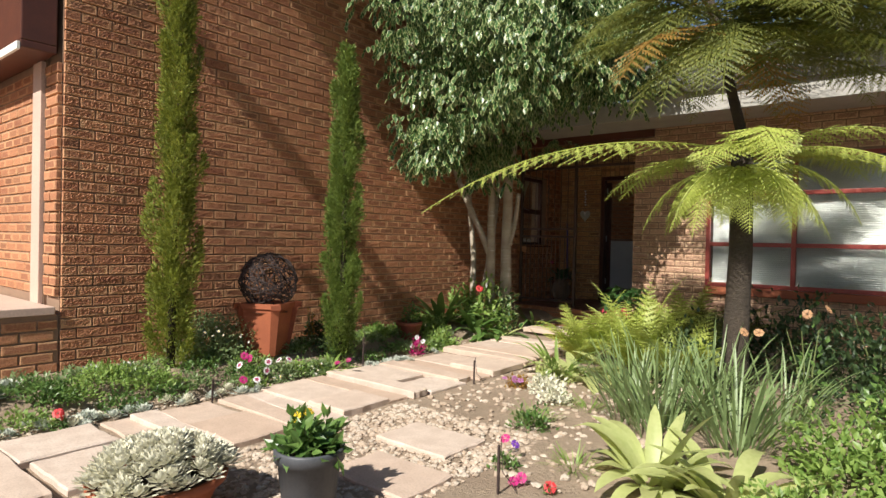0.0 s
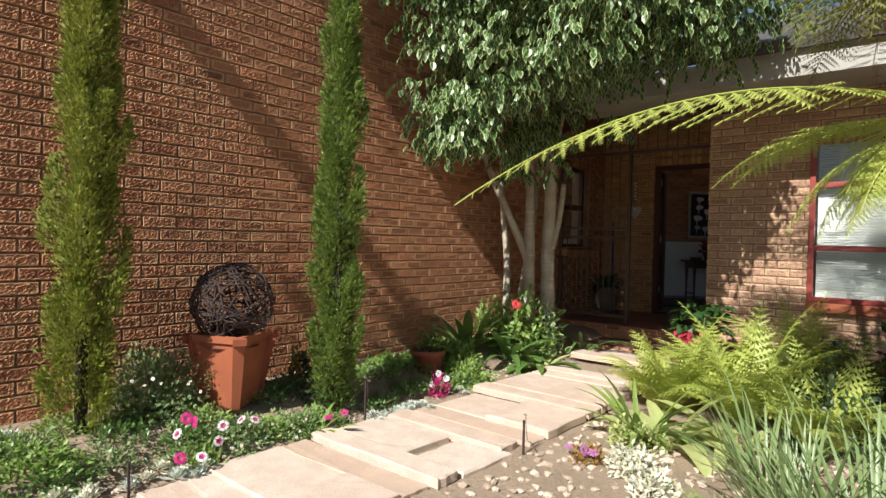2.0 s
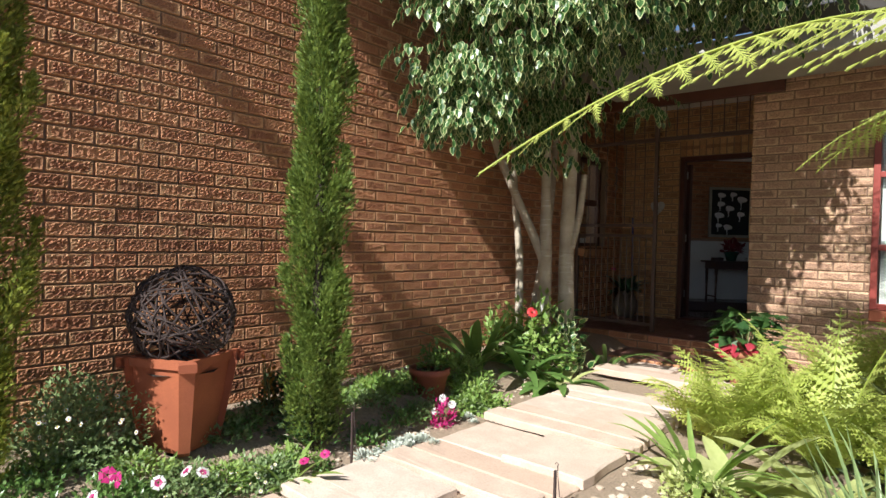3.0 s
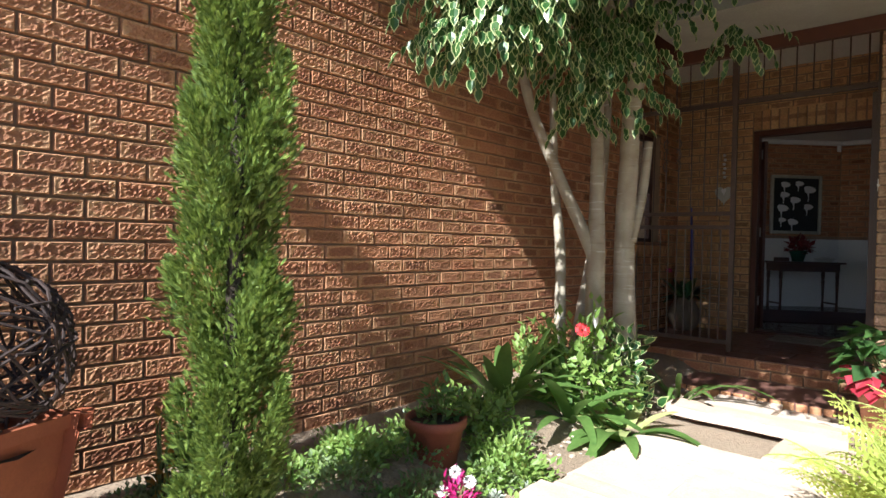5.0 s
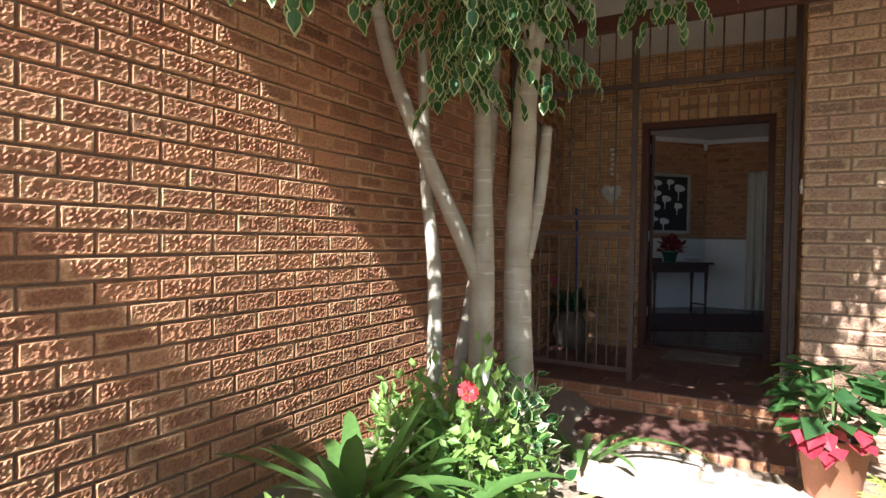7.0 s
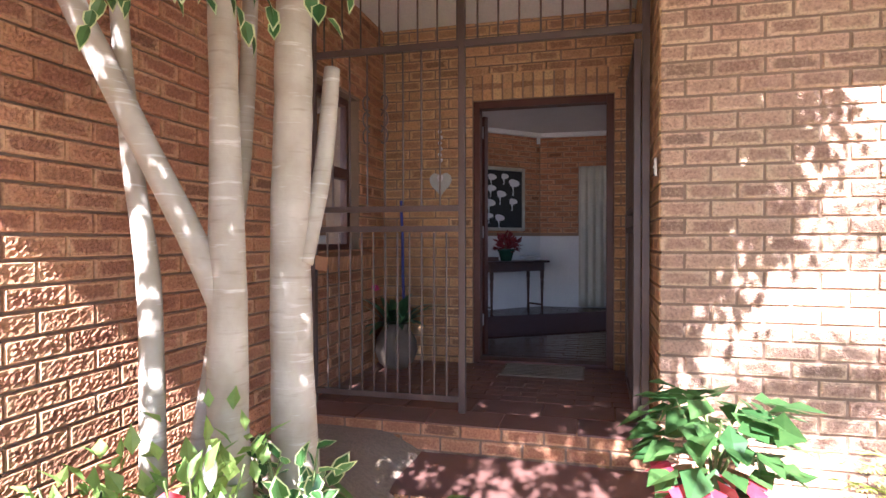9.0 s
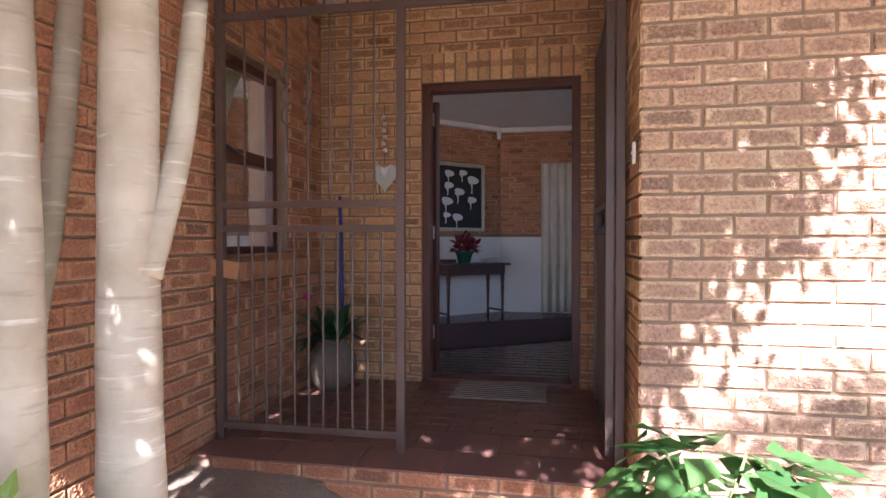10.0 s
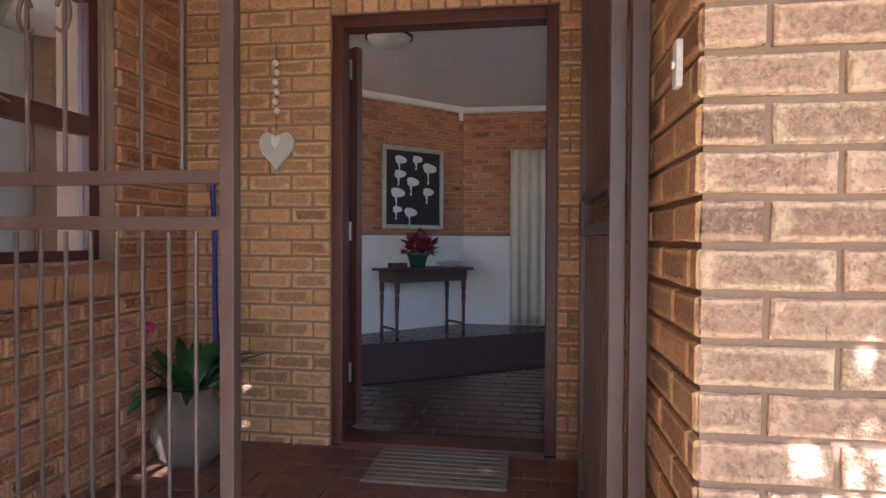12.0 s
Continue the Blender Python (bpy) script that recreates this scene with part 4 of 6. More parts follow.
# ---- flower strip along the brick wall ----
def rosette(name, x, y, r, material, seed, label, group, z=None):
    rng = np.random.default_rng(seed)
    ob_z = gz(x, y) if z is None else z
    P, W, U, S = [], [], [], []
    n = 34
    for k in range(n):
        a, t = k * 2.399963, (k + 1) / n
        P.append((0.25 * r * t * math.cos(a), 0.25 * r * t * math.sin(a), 0.015 + 0.35 * r * (1 - t)))
        W.append((math.cos(a) * (0.25 + t), math.sin(a) * (0.25 + t), 1.15 - t))
        U.append((-math.cos(a), -math.sin(a), 1.0))
        S.append(r * (0.45 + 0.5 * t) * rng.uniform(0.85, 1.1))
    tv = [(0, 0, 0), (-0.26, 0.55, 0.05), (0.26, 0.55, 0.05), (0, 0.5, -0.03), (0, 1, 0.1)]
    me = mesh_of(name, scatter(tv, P, W, U, S).reshape(-1, 3), [tuple(i + 5 * j for i in f) for j in range(n) for f in LEAF_F], material)
    return put(name, me, None, pose(x, y, ob_z - 0.005, rng.uniform(-12, 12), rng.uniform(-12, 12), rng.uniform(0, 360)), label, "", "plant", group)


for k in range(44):
    yy = 0.5 + 0.115 * k
    xx = -4.52 + 0.26 * math.sin(k * 2.4)
    shrub("ground_cover", xx, yy, 0.2, 0.11, 420, 0.03, (BRIGHT, IRIS, STRAP)[k % 3], 500 + k, ("bright green creeping plant in the flower strip", "grey-green creeping plant in the flower strip", "dark green creeping plant in the flower strip")[k % 3], "plant", "creeping plants in the flower strip", low=0.05)
rng = np.random.default_rng(70)
for k in range(34):
    y = rng.uniform(0.85, 2.75)
    x = -4.12 + rng.normal(0, 0.06) - (0.10 if y < 1.3 else 0)
    rosette("succulent", x, y, rng.uniform(0.05, 0.085), SILVER if k % 3 else CREAM, 200 + k, "silvery succulent rosette at the path edge", "succulents along the path")
for k in range(22):
    y = rng.uniform(3.95, 4.55)
    rosette("succulent", -4.07 + rng.normal(0, 0.05), y, rng.uniform(0.045, 0.07), SILVER, 240 + k, "grey-green succulent rosette at the path edge", "succulents along the path")
for k in range(8):
    rosette("succulent", -4.08 + rng.normal(0, 0.05), rng.uniform(4.95, 5.35), rng.uniform(0.04, 0.06), SILVER, 270 + k, "grey-green succulent rosette at the path edge", "succulents along the path")
for k, (x, y) in enumerate([(-4.78, 1.75), (-4.7, 1.98), (-4.72, 1.2), (-4.55, 1.05)]):
    rosette("succulent", x, y, 0.11, SILVER, 280 + k, "large pale blue-grey succulent rosette by the wall", "large succulents by the wall")
for k, (x, y, r, h, n, sz, m_, lb) in enumerate([
        (-4.55, 1.75, 0.26, 0.15, 900, 0.032, BRIGHT, "bright green sedum mat in the flower strip"),
        (-4.42, 2.05, 0.24, 0.14, 800, 0.032, BRIGHT, "bright green sedum mat in the flower strip"),
        (-4.5, 1.35, 0.25, 0.13, 600, 0.034, STRAP, "dark green ground cover in the flower strip"),
        (-4.84, 2.80, 0.42, 0.46, 4200, 0.028, IRIS, "grey-green mounded bush beside the square pot"),
        (-4.35, 2.75, 0.22, 0.15, 700, 0.03, STRAP, "low flower foliage in the strip"),
        (-4.28, 3.05, 0.22, 0.15, 800, 0.03, IRIS, "low daisy foliage in the strip"),
        (-4.25, 3.42, 0.22, 0.13, 800, 0.03, IRIS, "low daisy foliage in the strip"),
        (-4.65, 4.6, 0.22, 0.16, 700, 0.045, BRIGHT, "bright green ground cover by the wall"),
        (-4.25, 5.22, 0.26, 0.2, 1000, 0.045, BRIGHT, "bright green clover-like ground cover"),
        (-4.6, 5.45, 0.28, 0.2, 900, 0.045, BRIGHT, "bright green ground cover under the strap leaves"),
        (-4.85, 3.95, 0.2, 0.3, 500, 0.04, DARKLEAF, "dark shrub between pot and cypress"),
        (-4.45, 3.8, 0.2, 0.2, 500, 0.04, DARKLEAF, "dark low plant under the cypress")]):
    shrub("ground_cover", x, y, r, h, n, sz, m_, 300 + k, lb, "plant", low=0.05)
daisy = shrub("daisy_bush", -4.62, 2.72, 0.16, 0.30, 300, 0.028, IRIS, 319, "grey-green bush dotted with small white daisies", "plant")
dr = random.Random(6)
blooms(daisy, WHITEP, [(dr.uniform(-0.2, 0.2), dr.uniform(-0.2, 0.2), dr.uniform(0.18, 0.34)) for k in range(22)], 0.011, 20, YELLOWP)
for k, yy in enumerate((2.95, 3.15, 3.35, 3.55)):
    low = shrub("daisy_plant", -4.2 + 0.05 * (-1) ** k, yy, 0.12, 0.10, 180, 0.026, IRIS, 610 + k, "low daisies with tiny white flowers at the path edge", "plant", "daisies along the path")
    blooms(low, WHITEP, [(dr.uniform(-0.1, 0.1), dr.uniform(-0.1, 0.1), dr.uniform(0.07, 0.12)) for j in range(9)], 0.010, 620 + k, YELLOWP)
petunia = shrub("petunia", -4.12, 2.72, 0.14, 0.16, 260, 0.035, BRIGHT, 320, "petunia with magenta and white striped flowers", "plant")
blooms(petunia, WHITEP, [(0.10, 0.05, 0.19), (0.02, 0.12, 0.24), (-0.02, -0.12, 0.24), (0.13, -0.06, 0.14), (-0.06, 0.28, 0.22), (0.05, 0.3, 0.24)], 0.032, 21, MAGENTA)
blooms(petunia, MAGENTA, [(-0.03, -0.02, 0.28), (-0.06, -0.05, 0.30), (0.10, -0.16, 0.15)], 0.036, 22)
marigold = shrub("red_flower", -4.12, 1.32, 0.07, 0.10, 90, 0.03, STRAP, 321, "small red flower at the path edge", "plant")
blooms(marigold, REDP, [(0.0, 0.0, 0.13), (0.02, 0.02, 0.12)], 0.035, 23, petals=7)
clump("lily_plant", -4.12, 3.5, 14, 0.30, 0.04, 0.6, 1.3, BRIGHT, 322, "small green lily under the cypress", radius=0.03)
redleaf = shrub("red_leaf_plant", -4.18, 4.78, 0.10, 0.2, 200, 0.035, MAGENTA, 323, "small plant with dark red and white leaves", "plant")
blooms(redleaf, WHITEP, [(0.0, 0.0, 0.21), (0.05, 0.04, 0.17), (-0.04, -0.03, 0.12)], 0.03, 24)
spent = shrub("spent_flower", -4.75, 3.78, 0.05, 0.42, 60, 0.04, FERN_R, 324, "stalk with a spent orange flower head", "plant")

# clivia clump and leafy shrub under the fig
for k, (x, y, n, ln, w_, sp, dr) in enumerate([(-4.68, 5.82, 17, 0.58, 0.10, 0.5, 1.0), (-4.38, 6.1, 19, 0.56, 0.10, 0.75, 1.4), (-4.12, 6.2, 18, 0.52, 0.10, 0.95, 1.6)]):
    clump("clivia", x, y, n, ln, w_, sp, dr, STRAP, 330 + k, "clump of broad dark green strap leaves under the fig", "plant", "clivias under the fig", 0.06, (0.5, 1.0), 8)
# sunlight put into the colour: the path-side clivia gets the pale leaf
clump("clivia", -4.12, 6.36, 16, 0.46, 0.09, 1.0, 1.3, PALE, 335, "striped strap leaves beside the path, coloured pale as if sunlit", "plant", "clivias under the fig", 0.05, (0.4, 0.8), 8)
fl = shrub("leafy_shrub", -4.45, 6.42, 0.34, 0.66, 620, 0.075, BRIGHT, 340, "leafy shrub with a red and a white flower around the trunks")
blooms(fl, REDP, [(0.1, -0.25, 0.52)], 0.05, 25, petals=6)
put("spathe", mesh_of("spathe", *lathe([(0.0, 0.52), (0.016, 0.55), (0.019, 0.58), (0.010, 0.62), (0.001, 0.64)], 10), WHITEP, smooth=True), fl, pose(0.12, -0.12, 0.0), "white flower spathe")
shrub("variegated_shrub", -4.30, 6.70, 0.22, 0.70, 210, 0.08, FICUS_G, 341, "green and cream variegated shoots by the trunks", "shrub", var=True)
shrub("leafy_shrub", -4.75, 6.3, 0.25, 0.5, 400, 0.07, BRIGHT, 342, "bright leafy shrub by the wall under the fig", "shrub")
clump("clivia", -4.12, 7.2, 10, 0.7, 0.05, 0.7, 1.7, STRAP, 343, "dark arching strap leaves by the step", "plant", "clivias under the fig", 0.04)

# ---- pots and small garden things ----
def square_pot():
    """A tall tapered square pot with a rolled rim and its ball of woven twigs."""
    z0 = gz(-4.62, 3.24) - 0.01
    ob = thing("planter", "tall tapered square terracotta planter", "planter", pose(-4.63, 3.19, z0 + 0.01, 0, 0, 24) @ Matrix.Scale(0.93, 4))
    bm = bmesh.new()
    rings = [(0.155, 0.0), (0.165, 0.02), (0.235, 0.47), (0.262, 0.475), (0.265, 0.52), (0.235, 0.525), (0.225, 0.44)]
    prev = None
    for r, z in rings:
        pts = []
        for sx, sy in ((-1, -1), (1, -1), (1, 1), (-1, 1)):
            for o in ((0.06, 0), (0, 0.06)) if sx * sy > 0 else ((0, 0.06), (0.06, 0)):
                pts.append(bm.verts.new((sx * (r - r * o[0] * 4), sy * (r - r * o[1] * 4), z)))
        if prev:
            for k in range(8):
                bm.faces.new((prev[k], prev[(k + 1) % 8], pts[(k + 1) % 8], pts[k]))
        else:
            bm.faces.new(pts[::-1])
        prev = pts
    part("pot_body", bm, TERRA, ob)
    v, f = lathe([(0.0, 0.43), (0.21, 0.435)], 8)
    put("potting_soil", mesh_of("potting_soil", v, f, DARKBARK), ob)
    ball = thing("twig_ball", "dark woven twig ball on the square planter", "ornament", pose(-4.63, 3.19, z0 + 0.69) @ Matrix.Scale(0.90, 4))
    rng = np.random.default_rng(12)
    for k in range(46):
        n = nrm(rng.normal(0, 1, 3))
        u = nrm(np.cross(n, rng.normal(0, 1, 3)))
        w = np.cross(n, u)
        off = rng.uniform(-0.55, 0.55)
        R = 0.285
        rr = math.sqrt(1 - off * off) * R
        a0, span = rng.uniform(0, 6.28), rng.uniform(2.5, 6.0)
        pts = []
        for j in range(15):
            a = a0 + span * j / 14
            pts.append(n * off * R + (u * math.cos(a) + w * math.sin(a)) * rr * (1 + 0.04 * math.sin(7 * a + k)))
        v, f = tube(pts, [0.0055] * 15, 5)
        put("twig", mesh_of("twig", v, f, TWIG), ball)


square_pot()


def round_pot(name, x, y, z, r_top, r_bot, h, material, label, soil=True):
    ob = thing(name, label, "pot", pose(x, y, z))
    prof = [(r_bot * 0.96, 0.0), (r_bot, 0.012), (r_top * 0.95, h * 0.80), (r_top * 1.05, h * 0.81), (r_top * 1.07, h * 0.97), (r_top * 1.03, h), (r_top * 0.95, h * 0.985), (r_top * 0.92, h * 0.84)]
    v, f = lathe(prof, 32)
    put("pot_body", mesh_of("pot_body", v, f, material, smooth=True), ob)
    v, f = lathe([(0.001, h * 0.86), (r_top * 0.93, h * 0.86)], 20)
    put("potting_soil", mesh_of("potting_soil", v, f, DARKBARK), ob)
    return ob


BLACKPOT = rough_mat("grey_plastic", (0.065, 0.068, 0.08), (0.08, 0.085, 0.095), 5.0, 0.5, 90.0, 0.1)
SMALLTERRA = rough_mat("dark_terracotta", (0.26, 0.075, 0.045), (0.20, 0.06, 0.035), 9.0, 0.7, 110.0, 0.25)
bz = gz(-2.07, 1.66) + 0.005
round_pot("plant_pot", -2.07, 1.66, bz, 0.15, 0.115, 0.30, BLACKPOT, "dark grey plastic flower pot on gravel")
pf = shrub("pot_plant", -2.07, 1.66, 0.15, 0.17, 330, 0.07, STRAP, 350, "green bedding plant with a yellow flower in a grey pot", "plant", base_z=bz + 0.27)
blooms(pf, YELLOWP, [(-0.07, -0.02, 0.17), (-0.05, 0.03, 0.175), (-0.09, 0.02, 0.15)], 0.03, 26, petals=6)
bowl = round_pot("plant_bowl", -2.53, 1.20, gz(-2.53, 1.2) + 0.003, 0.27, 0.2, 0.19, TERRA, "wide terracotta bowl of pale succulents")
rng = np.random.default_rng(77)
for k in range(110):
    a, r = rng.uniform(0, 6.283), 0.29 * math.sqrt(rng.uniform(0, 1))
    rosette("succulent", -2.53 + r * math.cos(a), 1.20 + r * math.sin(a), rng.uniform(0.055, 0.085), CREAM, 400 + k, "cream succulent rosette crowded in a terracotta bowl", "succulents in the bowl", gz(-2.53, 1.2) + 0.17 + 0.13 * (1 - (r / 0.30) ** 2) + rng.uniform(0, 0.02))
round_pot("plant_pot", -4.50, 5.0, gz(-4.5, 5.0) - 0.07, 0.145, 0.105, 0.25, SMALLTERRA, "round dark terracotta pot in the flower strip")
shrub("pot_plant", -4.50, 5.02, 0.13, 0.24, 150, 0.05, STRAP, 351, "sparse thin green plant in a terracotta pot", "plant", base_z=gz(-4.5, 5.02) + 0.15)
pz = gz(-2.93, 7.45)
round_pot("plant_pot", -2.93, 7.45, pz, 0.165, 0.12, 0.32, rough_mat("pale_terracotta", (0.48, 0.22, 0.12), (0.42, 0.18, 0.10), 6.0, 0.75, 90.0, 0.2), "pale terracotta pot against the brick pier")
PL = leaf_mat("poinsettia_green", (0.035, 0.09, 0.025), (0.10, 0.19, 0.05), 0.4, 0.35)
RL = leaf_mat("poinsettia_red", (0.30, 0.02, 0.04), (0.50, 0.07, 0.10), 0.5, 0.3)
poin = thing("poinsettia", "poinsettia with green and red leaves in a pot", "plant", pose(-2.93, 7.45, pz + 0.27))
rng = np.random.default_rng(90)
for nm, n, hi, m_, sz, lb in (("green_leaves", 120, 0.42, PL, 0.15, ""), ("red_leaves", 26, 0.20, RL, 0.12, "red bracts")):
    a = rng.uniform(0, 6.283, n)
    r = 0.24 * np.sqrt(rng.uniform(0.05, 1, n))
    if nm == "red_leaves":
        a = rng.normal(-1.9, 0.5, n)
        r = rng.uniform(0.15, 0.28, n)
    z = hi * rng.uniform(0.35, 1.0, n) - 0.25 * r
    pos = np.stack([np.cos(a) * r, np.sin(a) * r, z], 1)
    way = np.stack([np.cos(a), np.sin(a), rng.uniform(-0.7, 0.1, n)], 1) + rng.normal(0, 0.25, (n, 3))
    leaves(nm, LEAF_V, LEAF_F, None, scatter(LEAF_V, pos, way, np.tile([0, 0, 1.0], (n, 1)) + rng.normal(0, 0.25, (n, 3)), sz * rng.uniform(0.7, 1.15, n), 1.5 * sz * rng.uniform(0.75, 1.1, n)), m_, poin, lb)
for k in range(8):
    a = k * 0.785
    v, f = tube([(0, 0, 0), (0.08 * math.cos(a), 0.08 * math.sin(a), 0.18), (0.17 * math.cos(a), 0.17 * math.sin(a), 0.33)], [0.008, 0.006, 0.004], 5)
    put("stem", mesh_of("stem", v, f, STEM), poin)


def stake(x, y, h, label, lean=0.0):
    ob = thing("garden_stake", label, "stake", pose(x, y, gz(x, y) - 0.03), "stakes along the path")
    part("post", box((-0.006, -0.006, 0), (0.006, 0.006, h), 0.0015), TWIG, ob)
    v, f = tube([(0.012, 0, h * 1.12), (0.012, 0.004, h * 0.9), (0.02, 0.01, h * 0.5), (0.045, 0.03, 0.1), (0.075, 0.05, 0.04)], [0.0022] * 5, 5)
    put("wire", mesh_of("wire", v, f, TWIG), ob)
    v, f = tube([(0.002, -0.006, h * 1.13), (0.008, -0.004, h * 1.17), (0.016, 0, h * 1.14), (0.012, 0, h * 1.1)], [0.0025] * 4, 5)
    put("hook", mesh_of("hook", v, f, TWIG), ob)


stake(-2.96, 4.16, 0.24, "thin dark metal stake with a wire at the path edge")
stake(-4.07, 3.88, 0.34, "thin dark metal stake by the succulents")
stake(-4.05, 2.32, 0.2, "short dark metal stake by the succulents")
stake(-1.535, 2.40, 0.27, "thin dark metal stake among pansies")
pansy = shrub("pansy", -1.70, 2.72, 0.10, 0.08, 110, 0.03, STRAP, 360, "small pansies with red and purple flowers in bare soil", "plant")
blooms(pansy, PURPLEP, [(0.0, 0.10, 0.12)], 0.03, 27, petals=4)
blooms(pansy, MAGENTA, [(-0.08, 0.12, 0.13), (0.18, -0.2, 0.05), (0.2, -0.16, 0.06)], 0.032, 28, petals=5)
pansy2 = shrub("pansy", -1.34, 2.57, 0.04, 0.04, 30, 0.025, STRAP, 361, "single bright red flower in bare soil", "plant")
blooms(pansy2, REDP, [(0.0, 0.0, 0.05)], 0.035, 29)
purple = shrub("purple_flower", -2.62, 4.33, 0.12, 0.10, 160, 0.035, FERN_R, 362, "low mauve flower at the path edge", "plant")
MAUVE = leaf_mat("mauve_petal", (0.40, 0.14, 0.34), (0.52, 0.22, 0.46), 0.5, 0.3)
blooms(purple, MAUVE, [(0.0, -0.05, 0.10), (0.04, -0.02, 0.09), (-0.12, 0.0, 0.08)], 0.035, 30)
small = shrub("purple_flower", -4.12, 3.72, 0.07, 0.12, 80, 0.03, STRAP, 363, "small magenta flower by the stake", "plant")
blooms(small, MAGENTA, [(0.02, 0.0, 0.13), (0.0, -0.12, 0.12)], 0.03, 31)

# ---- loose stones ----
def pebbles(name, n, x0, x1, y0, y1, smin, smax, seed, material, label, lift=0.0):
    rng = np.random.default_rng(seed)
    base = bmesh.new()
    bmesh.ops.create_icosphere(base, subdivisions=1, radius=1.0)
    bv = np.array([v.co[:] for v in base.verts])
    bf = [tuple(v.index for v in f.verts) for f in base.faces]
    base.free()
    V, F = [], []
    for k in range(n):
        x, y = rng.uniform(x0, x1), rng.uniform(y0, y1)
        if -4.1 < x < -2.98:
            continue
        s = rng.uniform(smin, smax) * np.array([1, rng.uniform(0.6, 1), rng.uniform(0.35, 0.6)])
        a = rng.uniform(0, 6.283)
        rot = np.array([[math.cos(a), -math.sin(a), 0], [math.sin(a), math.cos(a), 0], [0, 0, 1]])
        v = (bv * (1 + rng.normal(0, 0.14, (len(bv), 1))) * s) @ rot.T + np.array([x, y, gz(x, y) + s[2] * 0.35 + lift])
        off = len(V)
        V.extend(v)
        F.extend([tuple(i + off for i in f) for f in bf])
    put(name, mesh_of(name, V, F, material, smooth=False), None, None, label, "stuff", "gravel")


def stone_mat(name, a, b_, c):
    m, nt, b = mat(name, a, 0.85)
    ge = nt.nodes.new("ShaderNodeNewGeometry")
    col = ramp(nt, ge.outputs["Random Per Island"], [(0.0, a), (0.5, b_), (1.0, c)]).outputs[0]
    fine = noise_tex(nt, 120.0)
    col = mix(nt, ramp(nt, fine.outputs[0], [(0.4, (0.4, 0.4, 0.4)), (0.6, (0, 0, 0))]).outputs[0], col, tuple(v * 0.6 for v in a))
    nt.links.new(col, b.inputs["Base Color"])
    bump(nt, b, fine.outputs[0], 0.4, 0.003)
    return m


PEB = stone_mat("pale_pebble", (0.40, 0.30, 0.22), (0.52, 0.41, 0.32), (0.60, 0.52, 0.43))
pebbles("gravel", 4200, -2.98, -1.75, 0.9, 3.3, 0.010, 0.026, 51, PEB, "pale pinkish pebbles beside the path")
pebbles("gravel", 700, -2.95, -1.2, 2.6, 5.2, 0.012, 0.035, 52, PEB, "scattered pale stones in the soil")
pebbles("gravel", 420, -4.2, -3.0, 7.0, 7.6, 0.010, 0.02, 53, PEB, "pale pebbles before the step")
pebbles("gravel", 500, -4.35, -4.12, 0.8, 7.0, 0.010, 0.024, 54, PEB, "pale stones along the flower strip")
# ---- grille, gate and doorway ----
GY_ = 8.40
grille = thing("security_grille", "brown painted steel security grille across the porch", "grille")
gx0, gx1 = WALL_X + 0.03, -4.135
part("post", box((gx0, GY_ - 0.02, FLOOR), (gx0 + 0.04, GY_ + 0.02, 3.07), 0.003), STEEL, grille)
part("post", box((gx1 - 0.02, GY_ - 0.02, FLOOR), (gx1 + 0.02, GY_ + 0.02, 3.07), 0.003), STEEL, grille)
part("post", box((-3.125, GY_ - 0.02, FLOOR), (-3.085, GY_ + 0.02, 3.07), 0.003), STEEL, grille)
for z in (0.335, 1.350, 1.472):
    part("rail", box((gx0 + 0.04, GY_ - 0.016, z - 0.018), (gx1 - 0.02, GY_ + 0.016, z + 0.018), 0.003), STEEL, grille)
part("rail", box((gx0 + 0.04, GY_ - 0.016, 2.42), (-3.125, GY_ + 0.016, 2.46), 0.003), STEEL, grille)
for k in range(11):
    x = gx0 + 0.04 + (gx1 - gx0 - 0.06) * (k + 1) / 12
    part("bar", rod((x, GY_, 0.333), (x, GY_, 1.327), 0.0062), STEEL, grille)
for k in range(7):
    x = gx0 + 0.04 + (gx1 - gx0 - 0.06) * (k + 1) / 8
    part("bar", rod((x, GY_, 1.48), (x, GY_, 2.42), 0.0062), STEEL, grille)
for k in range(16):
    x = gx0 + 0.04 + (-3.125 - gx0 - 0.04) * (k + 0.5) / 16
    part("bar", rod((x, GY_, 2.46), (x, GY_, 3.07), 0.0062), STEEL, grille)
for sg in (-1, 1):
    for zc in (1.93, 2.03, 2.13):
        pts = []
        for j in range(22):
            a = -2.2 + j * 0.235
            r = 0.052 * (1 - 0.022 * j)
            pts.append((-4.68 + sg * (0.055 + r * math.cos(a) * 0.6), GY_, zc + r * math.sin(a) * 1.1))
        v, f = tube(pts, [0.006] * 22, 6)
        put("scroll", mesh_of("scroll", v, f, STEEL, smooth=True), grille)
gate = thing("security_gate", "brown steel security gate swung open along the porch side", "gate")
for y in (8.45, 9.33):
    part("stile", box((-3.165, y, 0.28), (-3.125, y + 0.04, 2.40), 0.003), STEEL, gate)
for z in (0.30, 1.345, 1.462, 2.38):
    part("rail", box((-3.161, 8.49, z - 0.018), (-3.129, 9.33, z + 0.018), 0.003), STEEL, gate)
for k in range(10):
    y = 8.49 + 0.84 * (k + 1) / 11
    part("bar", rod((-3.145, y, 0.318), (-3.145, y, 1.327), 0.0062), STEEL, gate)
    part("bar", rod((-3.145, y, 1.48), (-3.145, y, 2.362), 0.0062), STEEL, gate)
part("lock_box", box((-3.17, 9.24, 1.35), (-3.12, 9.33, 1.455), 0.004), STEEL, gate)
